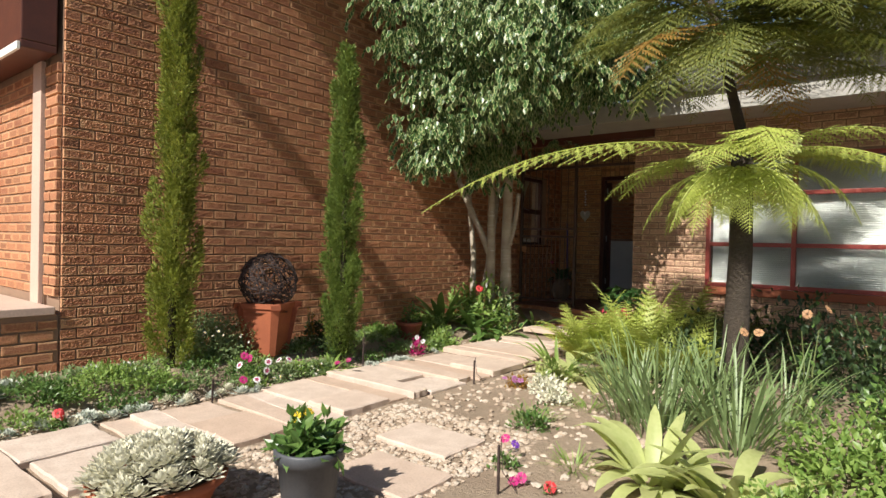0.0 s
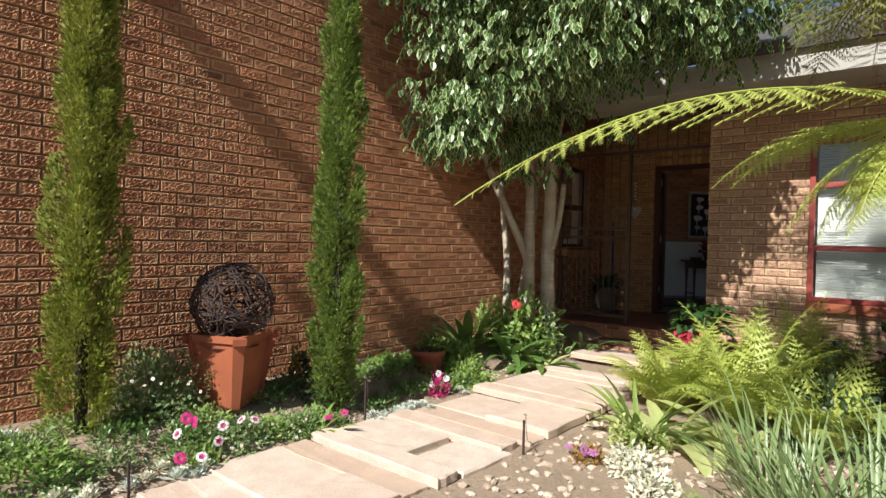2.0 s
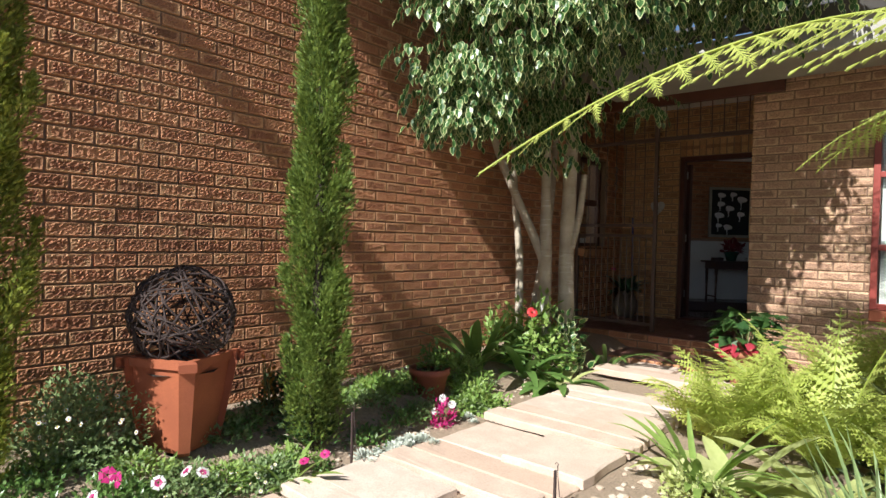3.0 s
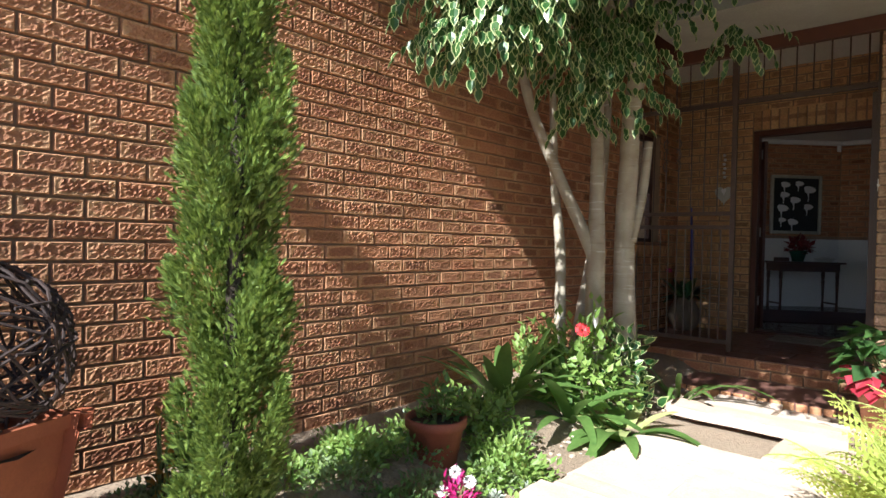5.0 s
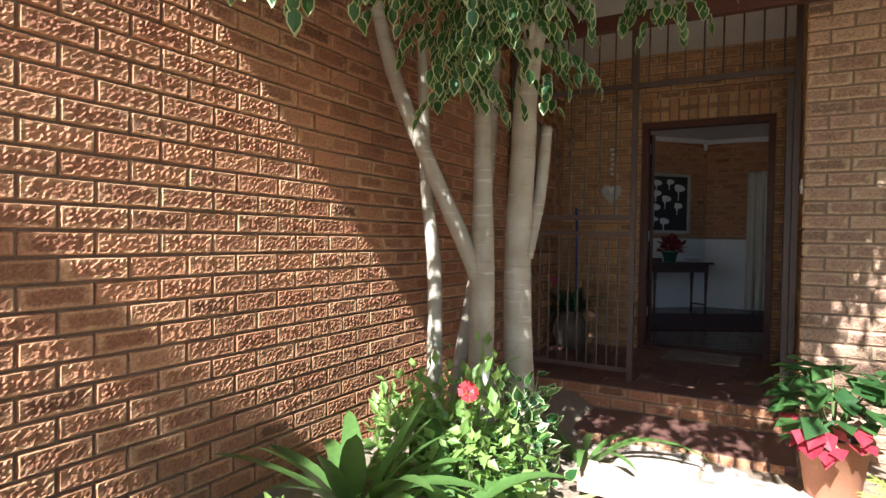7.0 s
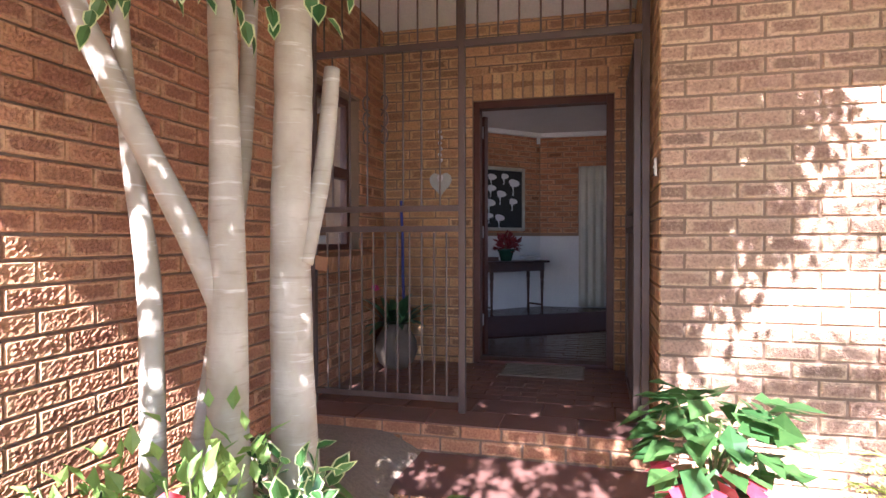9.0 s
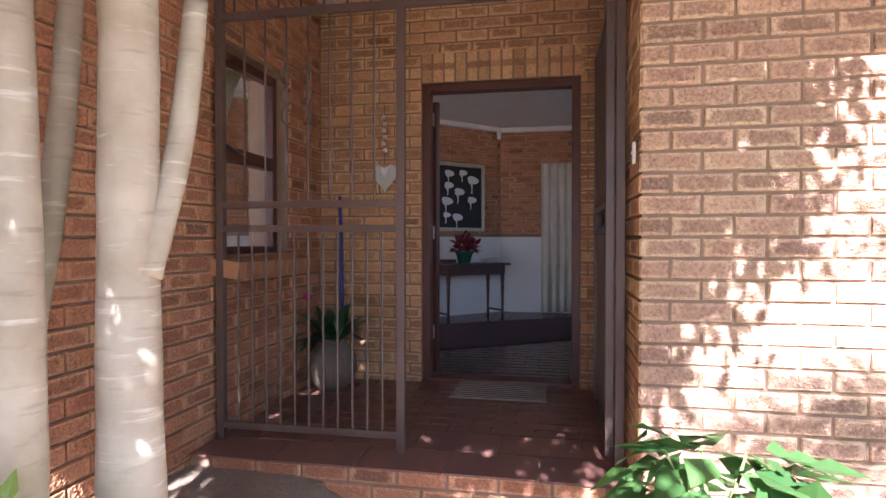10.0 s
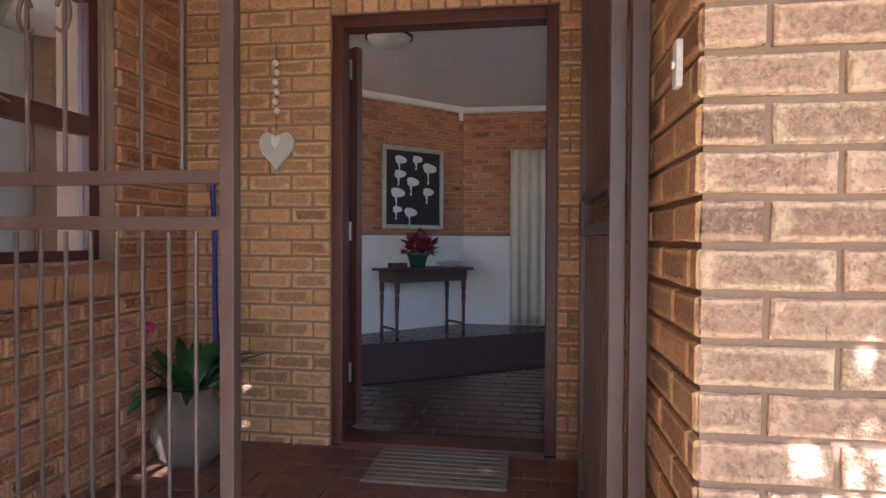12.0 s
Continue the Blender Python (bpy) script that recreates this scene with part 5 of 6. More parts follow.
CHROME = rough_mat("worn_chrome", (0.55, 0.54, 0.52), (0.48, 0.47, 0.46), 20.0, 0.3, 150.0, 0.05, metal=1.0)
part("hinge", rod((-3.115, 8.436, 1.42), (-3.115, 8.436, 1.52), 0.009), CHROME, gate, "bare metal hinge")
part("hinge", rod((-3.115, 8.436, 0.6), (-3.115, 8.436, 0.70), 0.009), CHROME, gate, "bare metal hinge")

frame_1 = thing("door_1", "red-brown timber front door frame, door standing open", "door", kind="structure")
for lo, hi in (((DO[0], DOOR_Y + 0.03, FLOOR), (DO[0] + 0.055, DOOR_Y + 0.14, DO[3])), ((DO[1] - 0.055, DOOR_Y + 0.03, FLOOR), (DO[1], DOOR_Y + 0.14, DO[3])), ((DO[0] + 0.055, DOOR_Y + 0.03, DO[3] - 0.06), (DO[1] - 0.055, DOOR_Y + 0.14, DO[3]))):
    part("frame", box(lo, hi, 0.006), TIMBER, frame_1)
part("threshold", box((DO[0] + 0.055, DOOR_Y - 0.02, FLOOR), (DO[1] - 0.055, DOOR_Y + 0.16, FLOOR + 0.035), 0.008), TIMBER, frame_1)
ob = part("leaf", box((0, 0, FLOOR + 0.02), (0.043, 0.95, DO[3] - 0.07), 0.004), TIMBER, frame_1)
ob.matrix_basis = pose(DO[0] + 0.05, DOOR_Y + 0.29, 0, 0, 0, 62)
for z in (0.55, 1.3, 2.15):
    part("hinge", box((DO[0] + 0.056, DOOR_Y + 0.135, z), (DO[0] + 0.062, DOOR_Y + 0.165, z + 0.1), 0.001), CHROME, frame_1, "worn brass hinge")

# ---- porch window ----
GLASS, gnt, gb = mat("window_glass", (0.9, 0.95, 0.93), 0.02)
gb.inputs["Transmission Weight"].default_value = 1.0
gb.inputs["IOR"].default_value = 1.45
CLOTH = rough_mat("cream_curtain", (0.66, 0.61, 0.50), (0.58, 0.53, 0.43), 4.0, 0.9, 180.0, 0.3)
y0, y1, wz0, wz1 = LEFT_WIN
w1 = thing("window_1", "dark timber porch window with parted cream curtains", "window", kind="structure")
wx = WALL_X - 0.09
for lo, hi in (((wx - 0.06, y0, wz0), (wx, y0 + 0.055, wz1)), ((wx - 0.06, y1 - 0.055, wz0), (wx, y1, wz1)), ((wx - 0.06, y0 + 0.055, wz1 - 0.055), (wx, y1 - 0.055, wz1)), ((wx - 0.06, y0 + 0.055, wz0), (wx, y1 - 0.055, wz0 + 0.055)), ((wx - 0.06, y0 + 0.055, 1.75), (wx + 0.01, y1 - 0.055, 1.83))):
    part("window_frame", box(lo, hi, 0.005), TIMBER, w1)
for z0_, z1_ in ((wz0 + 0.055, 1.75), (1.83, wz1 - 0.055)):
    ob = part("pane", box((wx - 0.035, y0 + 0.055, z0_), (wx - 0.03, y1 - 0.055, z1_)), GLASS, w1)
    ob.visible_shadow = False
part("stay", rod((wx + 0.02, y0 + 0.1, 1.845), (wx + 0.02, y0 + 0.33, 1.80), 0.006), CHROME, w1, "bare metal window stay")


def curtain(name, a, b, z0_, z1_, label, folds=9, depth=0.03, tie=None):
    """A hanging cloth with folds, from a to b in plan; tie: how far its foot is drawn in."""
    a, b = Vector(a), Vector(b)
    n = (b - a).normalized()
    off = Vector((-n.y, n.x))
    cols, rows = folds * 6, 10
    V, F = [], []
    for j in range(rows + 1):
        t = j / rows
        z = z1_ + (z0_ - z1_) * t
        pull = 1.0 if tie is None else 1.0 - tie * t ** 0.8
        for i in range(cols + 1):
            s = i / cols
            p = a + (b - a) * (s * pull) + off * (math.sin(s * folds * 6.283) * depth * (0.7 + 0.4 * t) + 0.01 * math.sin(13 * s + 5 * t))
            V.append((p.x, p.y, z))
    for j in range(rows):
        for i in range(cols):
            q = j * (cols + 1) + i
            F.append((q, q + 1, q + cols + 2, q + cols + 1))
    me = mesh_of(name, V, F, CLOTH, smooth=True)
    ob = put(name, me, None, None, label, "", "curtain")
    sol = ob.modifiers.new("thick", "SOLIDIFY")
    sol.thickness = 0.004
    return ob


curtain("curtain", (wx - 0.14, y0 + 0.02), (wx - 0.14, y1 - 0.22), 1.25, 2.34, "cream curtain drawn aside behind the porch window", 5, 0.02, 0.8)
SILLB = rough_mat("sill_brick", (0.46, 0.23, 0.11), (0.36, 0.16, 0.08), 8.0, 0.8, 90.0, 0.5)
sill_t = thing("window_sill", "sloping brick-on-edge sill under the porch window", "sill", kind="structure")
for k in range(12):
    y = 8.42 + k * 0.082
    ob = part("brick", box((-0.13, -0.036, -0.09), (0.13, 0.036, 0.0), 0.004), SILLB, sill_t)
    ob.matrix_basis = pose(-5.12, y, 1.195, 0, 8, 0)

# ---- porch things ----
mat_ob = thing("doormat", "worn grey-beige woven doormat before the door", "doormat", pose(-3.765, 9.64, FLOOR + 0.002))
MATM = rough_mat("coir_mat", (0.30, 0.26, 0.20), (0.22, 0.19, 0.15), 14.0, 0.95, 140.0, 0.9, 0.006)
part("mat_body", box((-0.315, -0.235, 0), (0.315, 0.235, 0.014), 0.005), MATM, mat_ob)
for k in range(9):
    part("rib", box((-0.30, -0.21 + k * 0.05, 0.014), (0.30, -0.19 + k * 0.05, 0.0175), 0.0015), MATM, mat_ob)
CLAYV = rough_mat("weathered_clay", (0.21, 0.155, 0.115), (0.15, 0.11, 0.08), 9.0, 0.9, 60.0, 0.6)
vase = thing("vase", "rounded weathered clay vase on the porch floor", "vase", pose(-4.93, 9.50, FLOOR))
v, f = lathe([(0.09, 0.0), (0.14, 0.05), (0.172, 0.14), (0.165, 0.22), (0.12, 0.30), (0.098, 0.33), (0.11, 0.355), (0.10, 0.36), (0.085, 0.33)], 28)
put("vase_body", mesh_of("vase_body", v, f, CLAYV, smooth=True), vase)
v, f = lathe([(0.001, 0.325), (0.09, 0.325)], 16)
put("potting_soil", mesh_of("potting_soil", v, f, DARKBARK), vase)
vp = thing("vase_plant", "dark green strappy plant with a pink flower in a vase", "plant", pose(-4.93, 9.50, FLOOR + 0.31))
straps("leaves", np.random.default_rng(5), (0, 0, 0), 34, 0.36, 0.075, 0.6, 1.3, leaf_mat("deep_green_leaf", (0.02, 0.065, 0.025), (0.05, 0.13, 0.045), 0.35, 0.2), vp, 0.05, (0.5, 1.0), 7)
blooms(vp, MAGENTA, [(-0.13, -0.12, 0.34)], 0.035, 33)
CORD = rough_mat("blue_cord", (0.03, 0.04, 0.30), (0.02, 0.03, 0.2), 30.0, 0.6, 120.0, 0.3)
line, rr = smooth_line([(-4.98, 9.78, 1.62), (-4.965, 9.775, 1.3), (-4.96, 9.77, 0.95), (-4.935, 9.74, 0.66)], [0.013] * 4, 6)
v, f = tube(line, rr, 8)
put("cord", mesh_of("cord", v, f, CORD, smooth=True), None, None, "blue cord hanging on the porch wall", "", "cord")


def heart(w, h, t, bevel):
    bm = bmesh.new()
    pts = []
    for k in range(40):
        a = 2 * math.pi * k / 40
        x = 16 * math.sin(a) ** 3 / 16.0
        z = (13 * math.cos(a) - 5 * math.cos(2 * a) - 2 * math.cos(3 * a) - math.cos(4 * a)) / 15.0
        pts.append(bm.verts.new((x * w / 2, 0, z * h / 2)))
    face = bm.faces.new(pts)
    ext = bmesh.ops.extrude_face_region(bm, geom=[face])
    bmesh.ops.translate(bm, vec=(0, -t, 0), verts=[e for e in ext["geom"] if isinstance(e, bmesh.types.BMVert)])
    bmesh.ops.recalc_face_normals(bm, faces=bm.faces[:])
    bmesh.ops.bevel(bm, geom=[e for e in bm.edges if len(e.link_faces) == 2 and e.calc_face_angle(0) > 0.8], offset=bevel, segments=2, affect="EDGES")
    return bm


GREYP = rough_mat("chalky_grey_paint", (0.58, 0.57, 0.53), (0.50, 0.49, 0.46), 14.0, 0.8, 120.0, 0.3)
hang = thing("heart_hanging", "grey wooden heart on a string of white beads", "decoration", pose(-4.63, 9.79, 1.76))
part("heart", heart(0.19, 0.21, 0.018, 0.004), GREYP, hang)
ob = part("small_heart", heart(0.05, 0.085, 0.008, 0.002), WHITEP, hang, "small white heart")
ob.location = (0.0, -0.02, 0.035)
for k in range(6):
    bm = bmesh.new()
    bmesh.ops.create_uvsphere(bm, u_segments=12, v_segments=8, radius=0.017)
    bmesh.ops.translate(bm, vec=(0.004 * (-1) ** k, -0.015, 0.19 + k * 0.048), verts=bm.verts)
    part("bead", bm, WHITEP, hang, "white bead", True)
part("string", rod((0, -0.014, 0.09), (0, -0.014, 0.52), 0.002, 5), TWIG, hang)
bell_ = thing("bell_push", "small cream door bell push on the pier's edge", "bell", pose(PIER_X, 8.15, 1.65))
part("plate", box((-0.014, -0.018, -0.045), (-0.001, 0.018, 0.045), 0.003), BOARD, bell_)
part("button", rod((-0.019, 0, 0), (-0.013, 0, 0), 0.008, 12), BOARD, bell_)

# ---- red steel window of the window wall ----
w2 = thing("window_2", "red steel window with white slatted blinds behind the glass", "window", kind="structure")
fy0, fy1 = PIER_Y - 0.02, PIER_Y + 0.05
for x in (WIN[0], -1.14, -0.1, 0.95, 2.0, WIN[1] - 0.05):
    part("window_frame", box((x, fy0, WIN[2]), (x + 0.05, fy1, WIN[3]), 0.004), RED, w2)
for z in (WIN[2], 1.25, 1.88, WIN[3] - 0.05):
    for xa, xb in ((WIN[0] + 0.05, -1.14), (-1.09, -0.1), (-0.05, 0.95), (1.0, 2.0), (2.05, WIN[1] - 0.05)):
        part("window_frame", box((xa, fy0 + 0.004, z), (xb, fy1 - 0.004, z + 0.05), 0.004), RED, w2)
ob = part("pane", box((WIN[0] + 0.02, PIER_Y + 0.025, WIN[2] + 0.02), (WIN[1] - 0.02, PIER_Y + 0.03, WIN[3] - 0.02)), GLASS, w2)
ob.visible_shadow = False
BLIND = rough_mat("white_blind", (0.66, 0.65, 0.63), (0.60, 0.59, 0.57), 3.0, 0.6, 80.0, 0.05)
blind = thing("window_blind", "white horizontal slatted blind behind the red window", "blind")
sl = mesh_of("slat", [(0, -0.014, -0.006), (1, -0.014, -0.006), (1, 0.0, 0.004), (0, 0.0, 0.004), (1, 0.014, 0.006), (0, 0.014, 0.006), (0, 0.0, 0.0025), (1, 0.0, 0.0025)], [(0, 1, 2, 3), (3, 2, 4, 5), (0, 6, 7, 1), (6, 5, 4, 7)], BLIND)
k = 0
z = WIN[2] + 0.06
while z < WIN[3] - 0.05:
    for xa, xb in ((WIN[0] + 0.06, -1.13), (-1.09, -0.09), (-0.05, 0.95), (1.0, 2.0)):
        ob = new("slat", sl)
        ob.parent = blind
        ob.matrix_basis = pose(xa, PIER_Y + 0.10, z, 28, 0, 0) @ Matrix.Diagonal((xb - xa, 1, 1, 1))
    z += 0.026
slab("window_sill_outer", (WIN[0], PIER_Y - 0.06, WIN[2] - 0.10), (WIN[1], PIER_Y + 0.02, WIN[2] - 0.004), TERRA, "red clay tile window sill", 0.01)
slab("wall_room_south", (PIER_X + 0.6, DOOR_Y + 0.26, 0), (1.5, DOOR_Y + 0.4, 2.93), PLASTER, "plain white living room wall")
slab("wall_study_back", (-2.0, PIER_Y + 1.2, 0), (5.9, PIER_Y + 1.3, 3.3), PLASTER, "plain white wall behind the blinds")

# ---- living room seen through the door ----
room = thing("wall_room", "living room wall, white below and brown brick above", "wall", kind="structure")
A0, A1, B1 = Vector((-7.2, 11.26)), Vector((-4.21, 14.26)), Vector((1.4, 14.30))
for a, b in ((A0, A1), (A1, B1)):
    d = (b - a).normalized()
    n = Vector((-d.y, d.x))
    ang = math.degrees(math.atan2(d.y, d.x))
    L = (b - a).length
    ob = part("wall_core", box((-0.15, 0.012, 0.1), (L + 0.15, 0.2, 2.95)), MORTAR, room)
    ob.matrix_basis = pose(a.x, a.y, 0, 0, 0, ang)
    ob = part("dado", box((0, -0.012, 0.2), (L, 0.012, 1.345), 0.003), PLASTER, room, "white painted lower wall")
    ob.matrix_basis = pose(a.x, a.y, 0, 0, 0, ang)
    ob = part("cornice", box((0, -0.07, 2.86), (L, 0.012, 2.93), 0.02), PLASTER, room, "white moulded cornice")
    ob.matrix_basis = pose(a.x, a.y, 0, 0, 0, ang)
slab("wall_room_west", (-7.6, 10.0, 0), (-7.4, 14.4, 2.93), PLASTER, "plain white living room wall")
# unseen wall; the gap above it is added to light the room
slab("wall_room_east", (1.5, 10.0, 0), (1.7, 14.6, 1.75), PLASTER, "plain white living room wall kept low to let in sky light")
part("box", box((-4.25, 14.15, 2.76), (-4.20, 14.20, 2.86), 0.004), PLASTER, room, "small white sensor box")
curtain("curtain", (-3.62, 14.20), (-2.6, 14.20), 0.27, 2.40, "long white curtain hanging to the floor", 9, 0.035)
W45 = pose(-4.72, 13.66, 0, 0, 0, 45)
DARKW = rough_mat("dark_polished_wood", (0.07, 0.025, 0.014), (0.045, 0.016, 0.01), 7.0, 0.5, 60.0, 0.1)
table = thing("side_table", "dark polished wood side table with turned legs", "table", pose(-4.56, 13.50, FLOOR, 0, 0, 45))
part("tabletop", box((-0.55, -0.22, 0.70), (0.55, 0.22, 0.73), 0.008), DARKW, table)
part("apron", box((-0.48, -0.18, 0.58), (0.48, 0.18, 0.70), 0.006), DARKW, table)
for sx in (-1, 1):
    for sy in (-1, 1):
        v, f = lathe([(0.018, 0), (0.022, 0.03), (0.016, 0.08), (0.02, 0.3), (0.026, 0.42), (0.018, 0.45), (0.028, 0.48), (0.026, 0.58)], 12)
        put("leg", mesh_of("leg", v, f, DARKW, smooth=True), table, pose(sx * 0.45, sy * 0.16, 0))
    part("stretcher", box((sx * 0.45 - 0.012, -0.15, 0.07), (sx * 0.45 + 0.012, 0.15, 0.095), 0.004), DARKW, table)
tz = FLOOR + 0.73
green = rough_mat("green_glaze", (0.02, 0.07, 0.05), (0.03, 0.10, 0.07), 12.0, 0.25, 80.0, 0.1)
tp = round_pot("flower_pot", -4.62, 13.45, tz, 0.12, 0.08, 0.17, green, "green glazed pot on the side table")
shrub("table_plant", -4.62, 13.45, 0.19, 0.24, 160, 0.10, leaf_mat("deep_red_leaf", (0.10, 0.008, 0.012), (0.26, 0.02, 0.03), 0.5, 0.2), 380, "red-leaved poinsettia in a green pot on the table", "plant", base_z=tz + 0.15)
dish = thing("dish", "shallow pale dish on the side table", "dish", pose(-4.30, 13.72, tz))
v, f = lathe([(0.05, 0), (0.09, 0.01), (0.15, 0.05), (0.155, 0.06), (0.14, 0.058), (0.03, 0.02)], 24)
put("dish_body", mesh_of("dish_body", v, f, GREYP, smooth=True), dish)
part("dish_filling", rod((0, 0, 0.02), (0, 0, 0.075), 0.12, 16, r2=0.05), GREYP, dish)
bk = thing("book_stack", "dark boxes on the side table", "box", pose(-4.80, 13.24, tz, 0, 0, 40))
part("box_body", box((-0.09, -0.06, 0), (0.09, 0.06, 0.06), 0.004), DARKW, bk)
pic = thing("picture", "framed painting of white arum lilies on black", "picture", W45)
GILT = rough_mat("worn_silver_gilt", (0.42, 0.38, 0.30), (0.34, 0.30, 0.23), 16.0, 0.45, 120.0, 0.2, metal=0.4)
INK = rough_mat("black_canvas", (0.012, 0.012, 0.014), (0.02, 0.02, 0.022), 10.0, 0.7, 120.0, 0.2)
pw, p0, p1 = 0.42, 1.42, 2.36
for lo, hi in (((-pw, -0.03, p0), (-pw + 0.05, 0.005, p1)), ((pw - 0.05, -0.03, p0), (pw, 0.005, p1)), ((-pw + 0.05, -0.03, p1 - 0.05), (pw - 0.05, 0.005, p1)), ((-pw + 0.05, -0.03, p0), (pw - 0.05, 0.005, p0 + 0.05))):
    part("frame", box(lo, hi, 0.008), GILT, pic)
part("canvas", box((-pw + 0.05, -0.012, p0 + 0.05), (pw - 0.05, 0.0, p1 - 0.05)), INK, pic)
for cx, cz, tilt, s in ((-0.2, 2.2, 0.5, 1.0), (0.03, 2.23, -0.3, 0.9), (0.2, 2.12, 0.8, 1.25), (-0.21, 2.05, -0.4, 1.0), (-0.04, 1.96, 0.2, 1.1), (0.18, 1.86, -0.2, 1.0), (-0.24, 1.82, 0.6, 1.2), (-0.06, 1.60, 0.9, 1.1), (-0.24, 1.64, 0.1, 0.8)):
    V = []
    for k in range(14):
        a = 2 * math.pi * k / 14
        r = 0.075 * s * (1 + 0.35 * math.cos(a - tilt) + 0.12 * math.cos(3 * a))
        V.append((cx + r * math.cos(a), -0.0155, cz + r * math.sin(a) * 0.62))
    V += [(cx + 0.012, -0.0155, cz - 0.14 * s), (cx - 0.012, -0.0155, cz - 0.14 * s)]
    put("lily", mesh_of("lily", V, [tuple(range(14)), (10, 11, 15, 14)], WHITEP), pic, None, "painted white lily")
rug = thing("rug", "dark patterned red rug on the tiled floor", "rug", pose(-4.0, 12.3, FLOOR + 0.001, 0, 0, 33))
RUGM = rough_mat("dark_red_rug", (0.085, 0.04, 0.042), (0.05, 0.03, 0.04), 16.0, 0.95, 90.0, 0.5)
part("rug_body", box((-1.7, -0.75, 0), (1.7, 0.75, 0.012), 0.004), RUGM, rug)
part("border", box((-1.62, -0.68, 0.012), (1.62, -0.58, 0.0145), 0.001), RUGM, rug, "raised border stripe")
lamp = thing("ceiling_light", "round flush ceiling light, unlit", "light", pose(-4.5, 11.6, 2.93))
v, f = lathe([(0.02, -0.10), (0.10, -0.085), (0.16, -0.045), (0.18, 0.0)], 28)
put("shade", mesh_of("shade", v, f, GREYP, smooth=True), lamp)
part("ring", rod((0, 0, -0.012), (0, 0, 0.0), 0.195, 28), DARKW, lamp)

# ---- boundary walls that close the garden ----
slab("wall_garden_south", (-9, -9.2, -0.2), (9, -9.0, 1.8), PLASTER, "plain garden boundary wall")
slab("wall_garden_east", (8.0, -9.0, -0.2), (8.2, 8.0, 1.8), PLASTER, "plain garden boundary wall")
# ---- path, step and floor tiles ----
def tile_mat(name, cols, rough, bumpy=0.3):
    m, nt, b = mat(name, cols[0], rough)
    rnd = piece_random(nt)
    col = ramp(nt, rnd, [(k / (len(cols) - 1), c) for k, c in enumerate(cols)]).outputs[0]
    big = noise_tex(nt, 7.0)
    fine = noise_tex(nt, 95.0, 5.0, 0.65)
    col = mix(nt, ramp(nt, big.outputs[0], [(0.4, (0.35, 0.35, 0.35)), (0.65, (0, 0, 0))]).outputs[0], col, tuple(v * 0.7 for v in cols[0]))
    col = mix(nt, ramp(nt, fine.outputs[0], [(0.35, (0.4, 0.4, 0.4)), (0.55, (0, 0, 0))]).outputs[0], col, tuple(v * 0.6 for v in cols[0]))
    nt.links.new(col, b.inputs["Base Color"])
    bump(nt, b, fine.outputs[0], bumpy, 0.003)
    return m


FLAG = tile_mat("flagstone", [(0.54, 0.39, 0.30), (0.62, 0.49, 0.40), (0.68, 0.57, 0.49), (0.52, 0.36, 0.26)], 0.85, 0.6)
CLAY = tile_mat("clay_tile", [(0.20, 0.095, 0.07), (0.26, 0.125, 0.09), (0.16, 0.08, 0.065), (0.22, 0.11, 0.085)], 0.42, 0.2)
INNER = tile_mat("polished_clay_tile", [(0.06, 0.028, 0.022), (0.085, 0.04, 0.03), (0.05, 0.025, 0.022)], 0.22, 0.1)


def flag(bx0, bx1, by0, by1, seed):
    """One uneven slab with worn corners."""
    rnd = random.Random(seed)
    bm = bmesh.new()
    n = 5
    ring = []
    for k in range(4 * n):
        s, t = divmod(k, n)
        u = t / n
        x, y = [(u, 0), (1, u), (1 - u, 1), (0, 1 - u)][s]
        px, py = bx0 + (bx1 - bx0) * x, by0 + (by1 - by0) * y
        ring.append((px + rnd.uniform(-0.008, 0.008), py + rnd.uniform(-0.008, 0.008)))
    cx, cy = (bx0 + bx1) / 2, (by0 + by1) / 2
    rows = []
    for inset, z in ((0.0, -0.055), (0.0, -0.008), (0.012, 0.0)):
        row = []
        for px, py in ring:
            d = math.hypot(px - cx, py - cy)
            row.append(bm.verts.new((px + (cx - px) * inset / d, py + (cy - py) * inset / d, z + rnd.uniform(-0.002, 0.002))))
        rows.append(row)
    for a, b in zip(rows, rows[1:]):
        for k in range(len(ring)):
            bm.faces.new((a[k], a[(k + 1) % len(ring)], b[(k + 1) % len(ring)], b[k]))
    bm.faces.new(rows[-1])
    return bm


path = thing("pavement_path", "uneven pale sandstone garden path", "path", kind="structure")
rnd = random.Random(4)
y, k = -1.6, 0
while y < 7.42:
    d = (0.46, 0.19, 0.21, 0.50, 0.20, 0.18)[k % 6] * rnd.uniform(0.92, 1.08)
    xs = [-4.02 + rnd.uniform(-0.06, 0.03), -3.0 + rnd.uniform(-0.03, 0.03)]
    if d > 0.3:
        xs.insert(1, -3.5 + rnd.uniform(-0.12, 0.12))
    for a, b in zip(xs, xs[1:]):
        ob = part("flagstone", flag(a + 0.004, b - 0.004, y + 0.006, y + d - 0.006, 900 + k * 3 + int(a * 10)), FLAG, path)
        ob.location.z = 0.036 + gz(-3.5, y + d / 2) * 0.9 + rnd.uniform(-0.005, 0.005)
        ob.rotation_euler = (rnd.uniform(-0.008, 0.008), rnd.uniform(-0.006, 0.006), rnd.uniform(-0.01, 0.01))
    y += d
    k += 1
for k, (a, b, c, d) in enumerate([(-2.55, -2.0, 2.55, 2.95), (-2.35, -1.8, 2.0, 2.38)]):
    ob = part("flagstone", flag(a, b, c, d, 980 + k), FLAG, path)
    ob.location.z = 0.03 + gz((a + b) / 2, c)

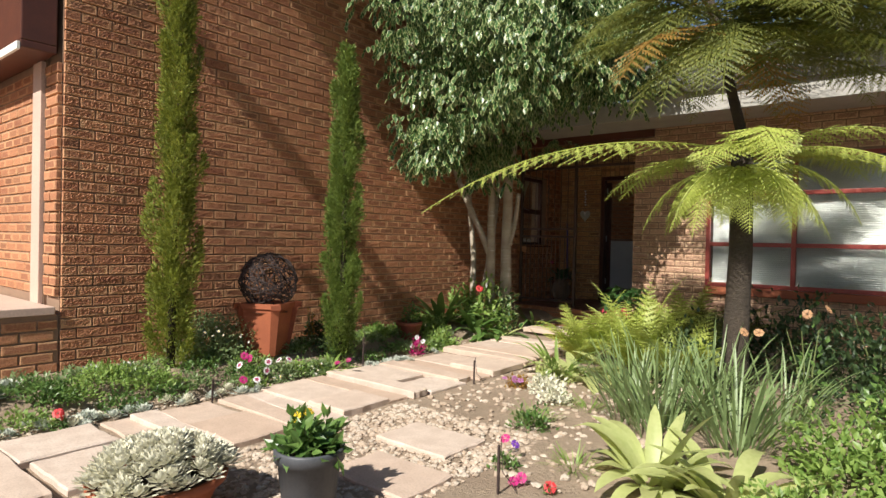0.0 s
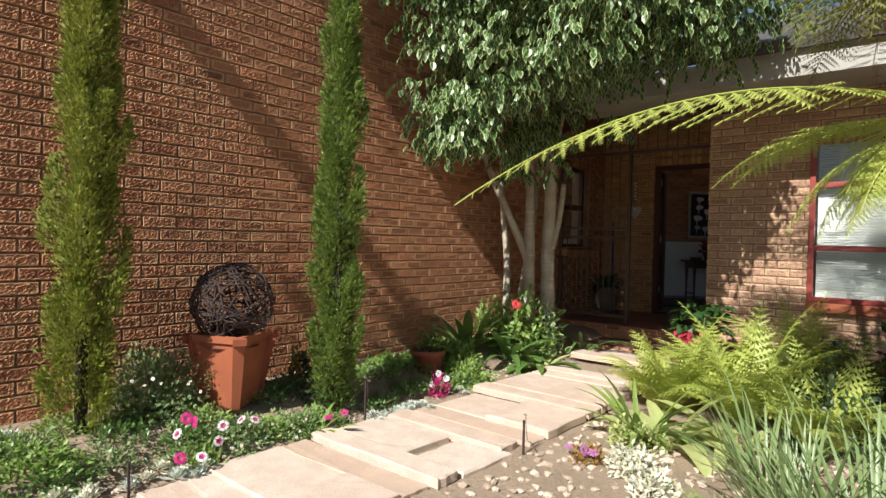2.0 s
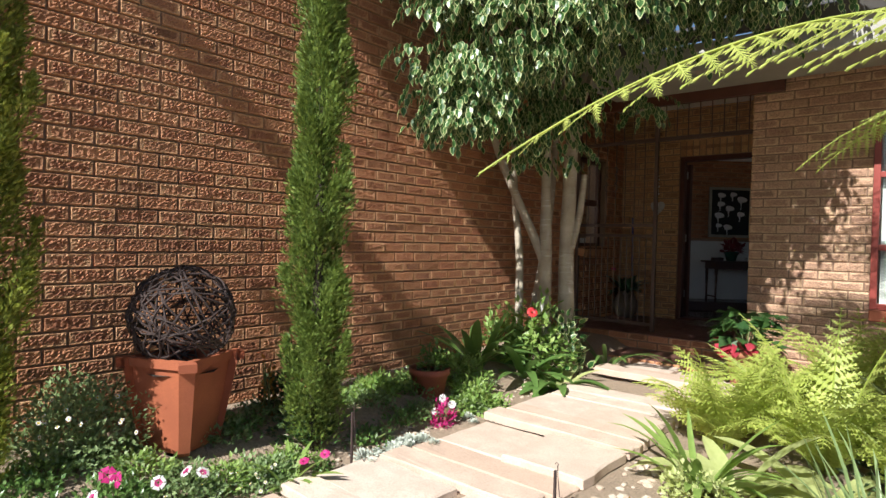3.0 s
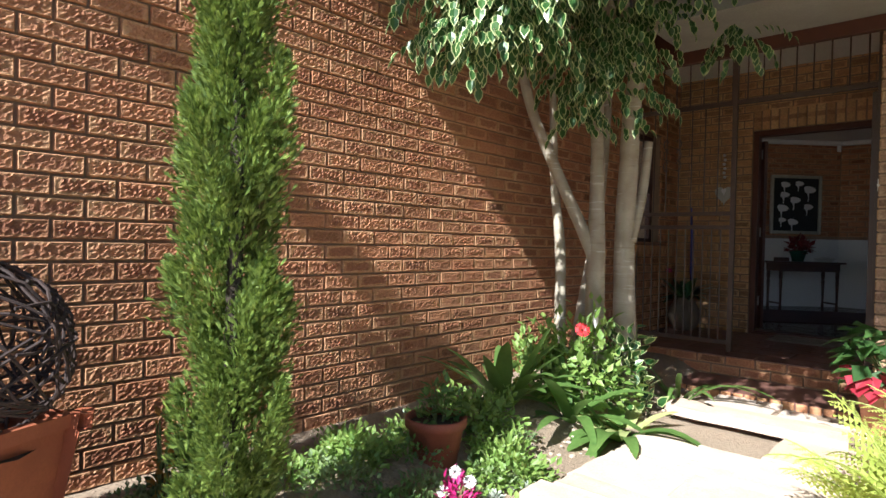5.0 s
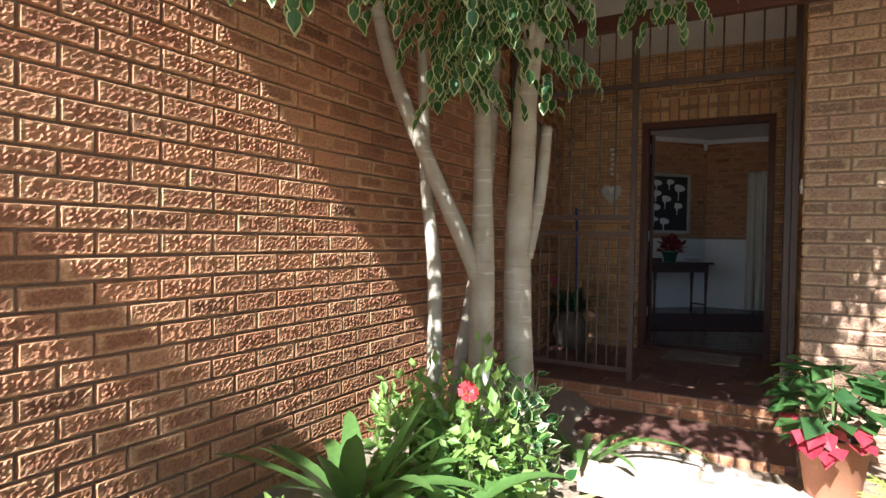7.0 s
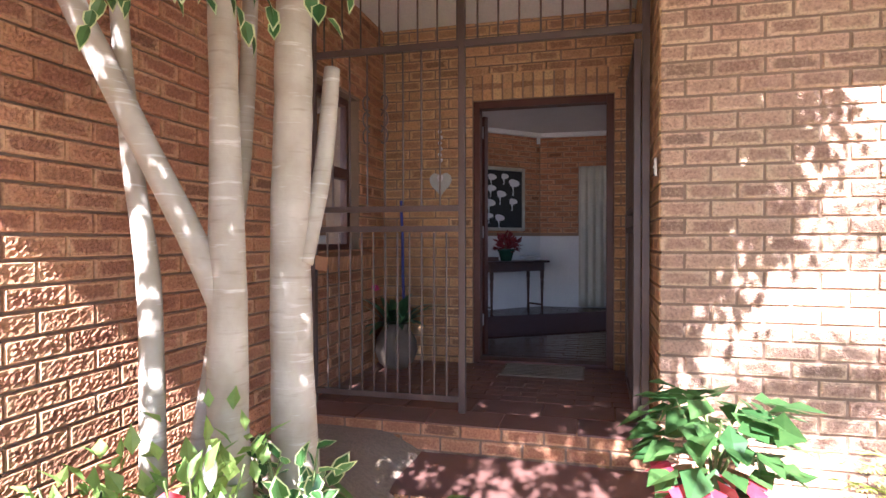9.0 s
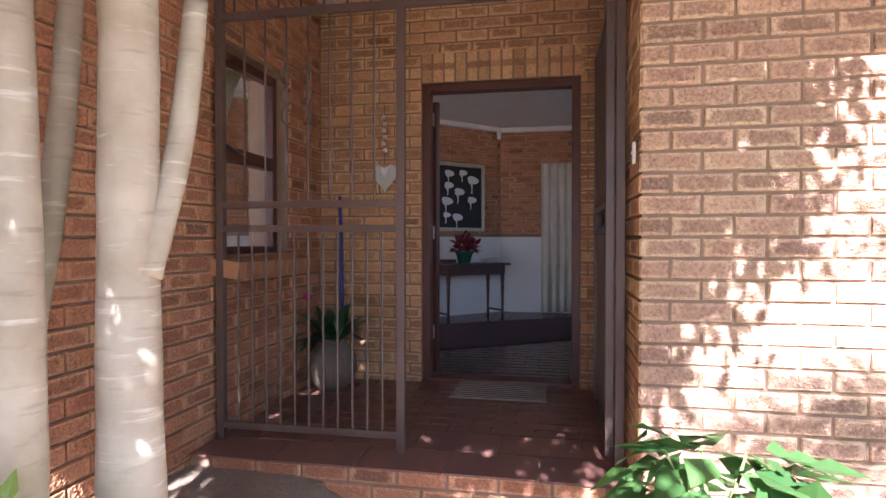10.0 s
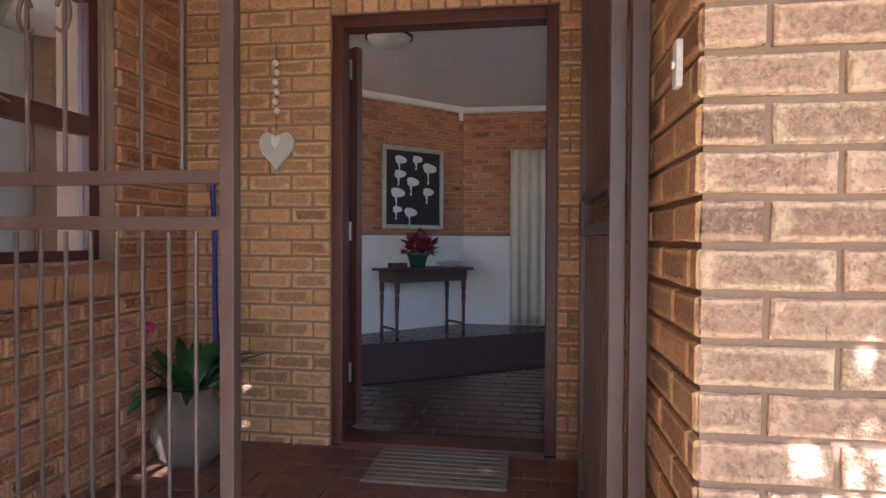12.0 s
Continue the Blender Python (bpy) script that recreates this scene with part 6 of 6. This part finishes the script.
step = thing("porch_step", "low shaded brick step before the porch", "step", kind="structure")
part("tread", box((WALL_X + 0.02, 7.62, -0.1), (PIER_X - 0.0, 8.19, 0.082), 0.006), CLAY, step)
steps = []
for k in range(29):
    x = WALL_X + 0.06 + k * 0.0835
    if x < PIER_X - 0.03:
        steps.append((STAND, pose(x, 7.605, -0.03), Vector((x, 7.6, 0))))
for row, z in ((0, 0.128), (1, 0.212)):
    for k in range(10):
        x = WALL_X + 0.12 + k * PITCH + row * PITCH / 2
        if x < PIER_X - 0.08:
            steps.append((FULL, pose(x, 8.185, z), Vector((x, 8.2, z))))
lay(step, steps, lambda c: True, "step bricks")


def tiles(parent, x0, x1, y0_, y1_, tw, td, z, material, single, rest, turn=0):
    """Half-bond clay tiles with sunk joints."""
    me = mesh_of("tile", [(-.5, -.5, -1), (.5, -.5, -1), (.5, .5, -1), (-.5, .5, -1), (-.5, -.5, -.2), (.5, -.5, -.2), (.5, .5, -.2), (-.5, .5, -.2), (-.48, -.46, 0), (.48, -.46, 0), (.48, .46, 0), (-.48, .46, 0)],
                 [(0, 1, 5, 4), (1, 2, 6, 5), (2, 3, 7, 6), (3, 0, 4, 7), (4, 5, 9, 8), (5, 6, 10, 9), (6, 7, 11, 10), (7, 4, 8, 11), (8, 9, 10, 11)], material)
    rnd = random.Random(9)
    V, F = [], []
    base = np.array([v.co[:] for v in me.vertices])
    fs = [tuple(p.vertices) for p in me.polygons]
    j, count = 0, 0
    y = y0_
    while y < y1_ - 0.02:
        dd = min(td, y1_ - y)
        x = x0 - (j % 2) * tw / 2
        while x < x1 - 0.02:
            a, b = max(x, x0), min(x + tw, x1)
            if b - a > 0.03:
                dz = rnd.uniform(-0.001, 0.001)
                if count < single:
                    ob = new("tile", me)
                    ob.parent = parent
                    ob.matrix_basis = pose((a + b) / 2, y + dd / 2, z + dz) @ Matrix.Diagonal((b - a - 0.009, dd - 0.009, 0.012, 1))
                    count += 1
                else:
                    off = len(V)
                    V.extend(base * np.array([b - a - 0.009, dd - 0.009, 0.012]) + np.array([(a + b) / 2, y + dd / 2, z + dz]))
                    F.extend([tuple(i + off for i in q) for q in fs])
            x += tw
        y += dd
        j += 1
    if V:
        put("tiles", mesh_of("tiles", V, F, material), parent, None, rest, "stuff")


tiles(porch, WALL_X + 0.005, PIER_X - 0.005, 8.17, 8.74, 0.42, 0.285, FLOOR, CLAY, 300, "")
tiles(porch, WALL_X + 0.005, PIER_X - 0.005, 8.74, DOOR_Y + 0.02, 0.235, 0.118, FLOOR, CLAY, 300, "clay tiles")
inner = thing("floor_room_tiles", "polished dark clay tiles of the living room", "floor", kind="structure")
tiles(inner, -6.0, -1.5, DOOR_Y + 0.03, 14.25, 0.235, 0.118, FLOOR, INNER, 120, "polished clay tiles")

# ---- bricks of the walls ----
lay(wall_west, courses((WALL_X, 1.66, 0), 90, 8.16, 0.0, WTOP, [(LEFT_WIN[0] - 1.66, LEFT_WIN[1] - 1.66, LEFT_WIN[2], LEFT_WIN[3])]), lambda c: 4.2 < c.y < 7.0 and 0.55 < c.z < 2.2, "brown face bricks", kinds=RUSTIC)
lay(wall_north, courses((WALL_X, DOOR_Y, 0), 0, PIER_X - WALL_X, FLOOR - 0.08, TOP, [(DO[0] - WALL_X, DO[1] - WALL_X, 0, DO[3] + 0.22)])
    + [(STAND, pose(DO[0] + 0.04 + k * 0.0835, DOOR_Y, DO[3] + 0.115), Vector((DO[0], DOOR_Y, 2.5))) for k in range(14)], lambda c: c.z < 2.8, "tan face bricks", TAN)
lay(wall_pier, courses((PIER_X, PIER_Y, 0), 0, 8.9, 0.0, TOP, [(WIN[0] - PIER_X, WIN[1] - PIER_X, WIN[2], WIN[3])], first=1), lambda c: c.x < -2.1 and c.z < 2.9, "pinkish tan face bricks", PINK, PINKS)
lay(wall_pier, courses((PIER_X, DOOR_Y, 0), -90, DOOR_Y - PIER_Y, FLOOR - 0.08, TOP), lambda c: c.y < 9.2, "tan face bricks", TAN)
lay(wall_bay, courses((WALL_X, -2.9, 0), 90, 4.55, 0.0, 0.59) + courses((WALL_X - 1.55, 1.625, 0), 0, 1.54, 0.66, 2.6, [(1.04, 1.25, 0.6, 2.6)]), lambda c: c.y > 0.9, "brown face bricks")
for a, b in ((A0, A1), (A1, B1)):
    d = (b - a).normalized()
    lay(room, courses((a.x, a.y, 0), math.degrees(math.atan2(d.y, d.x)), (b - a).length, 1.345, 2.9), lambda c: -5.2 < c.x < -3.3, "brown face bricks")
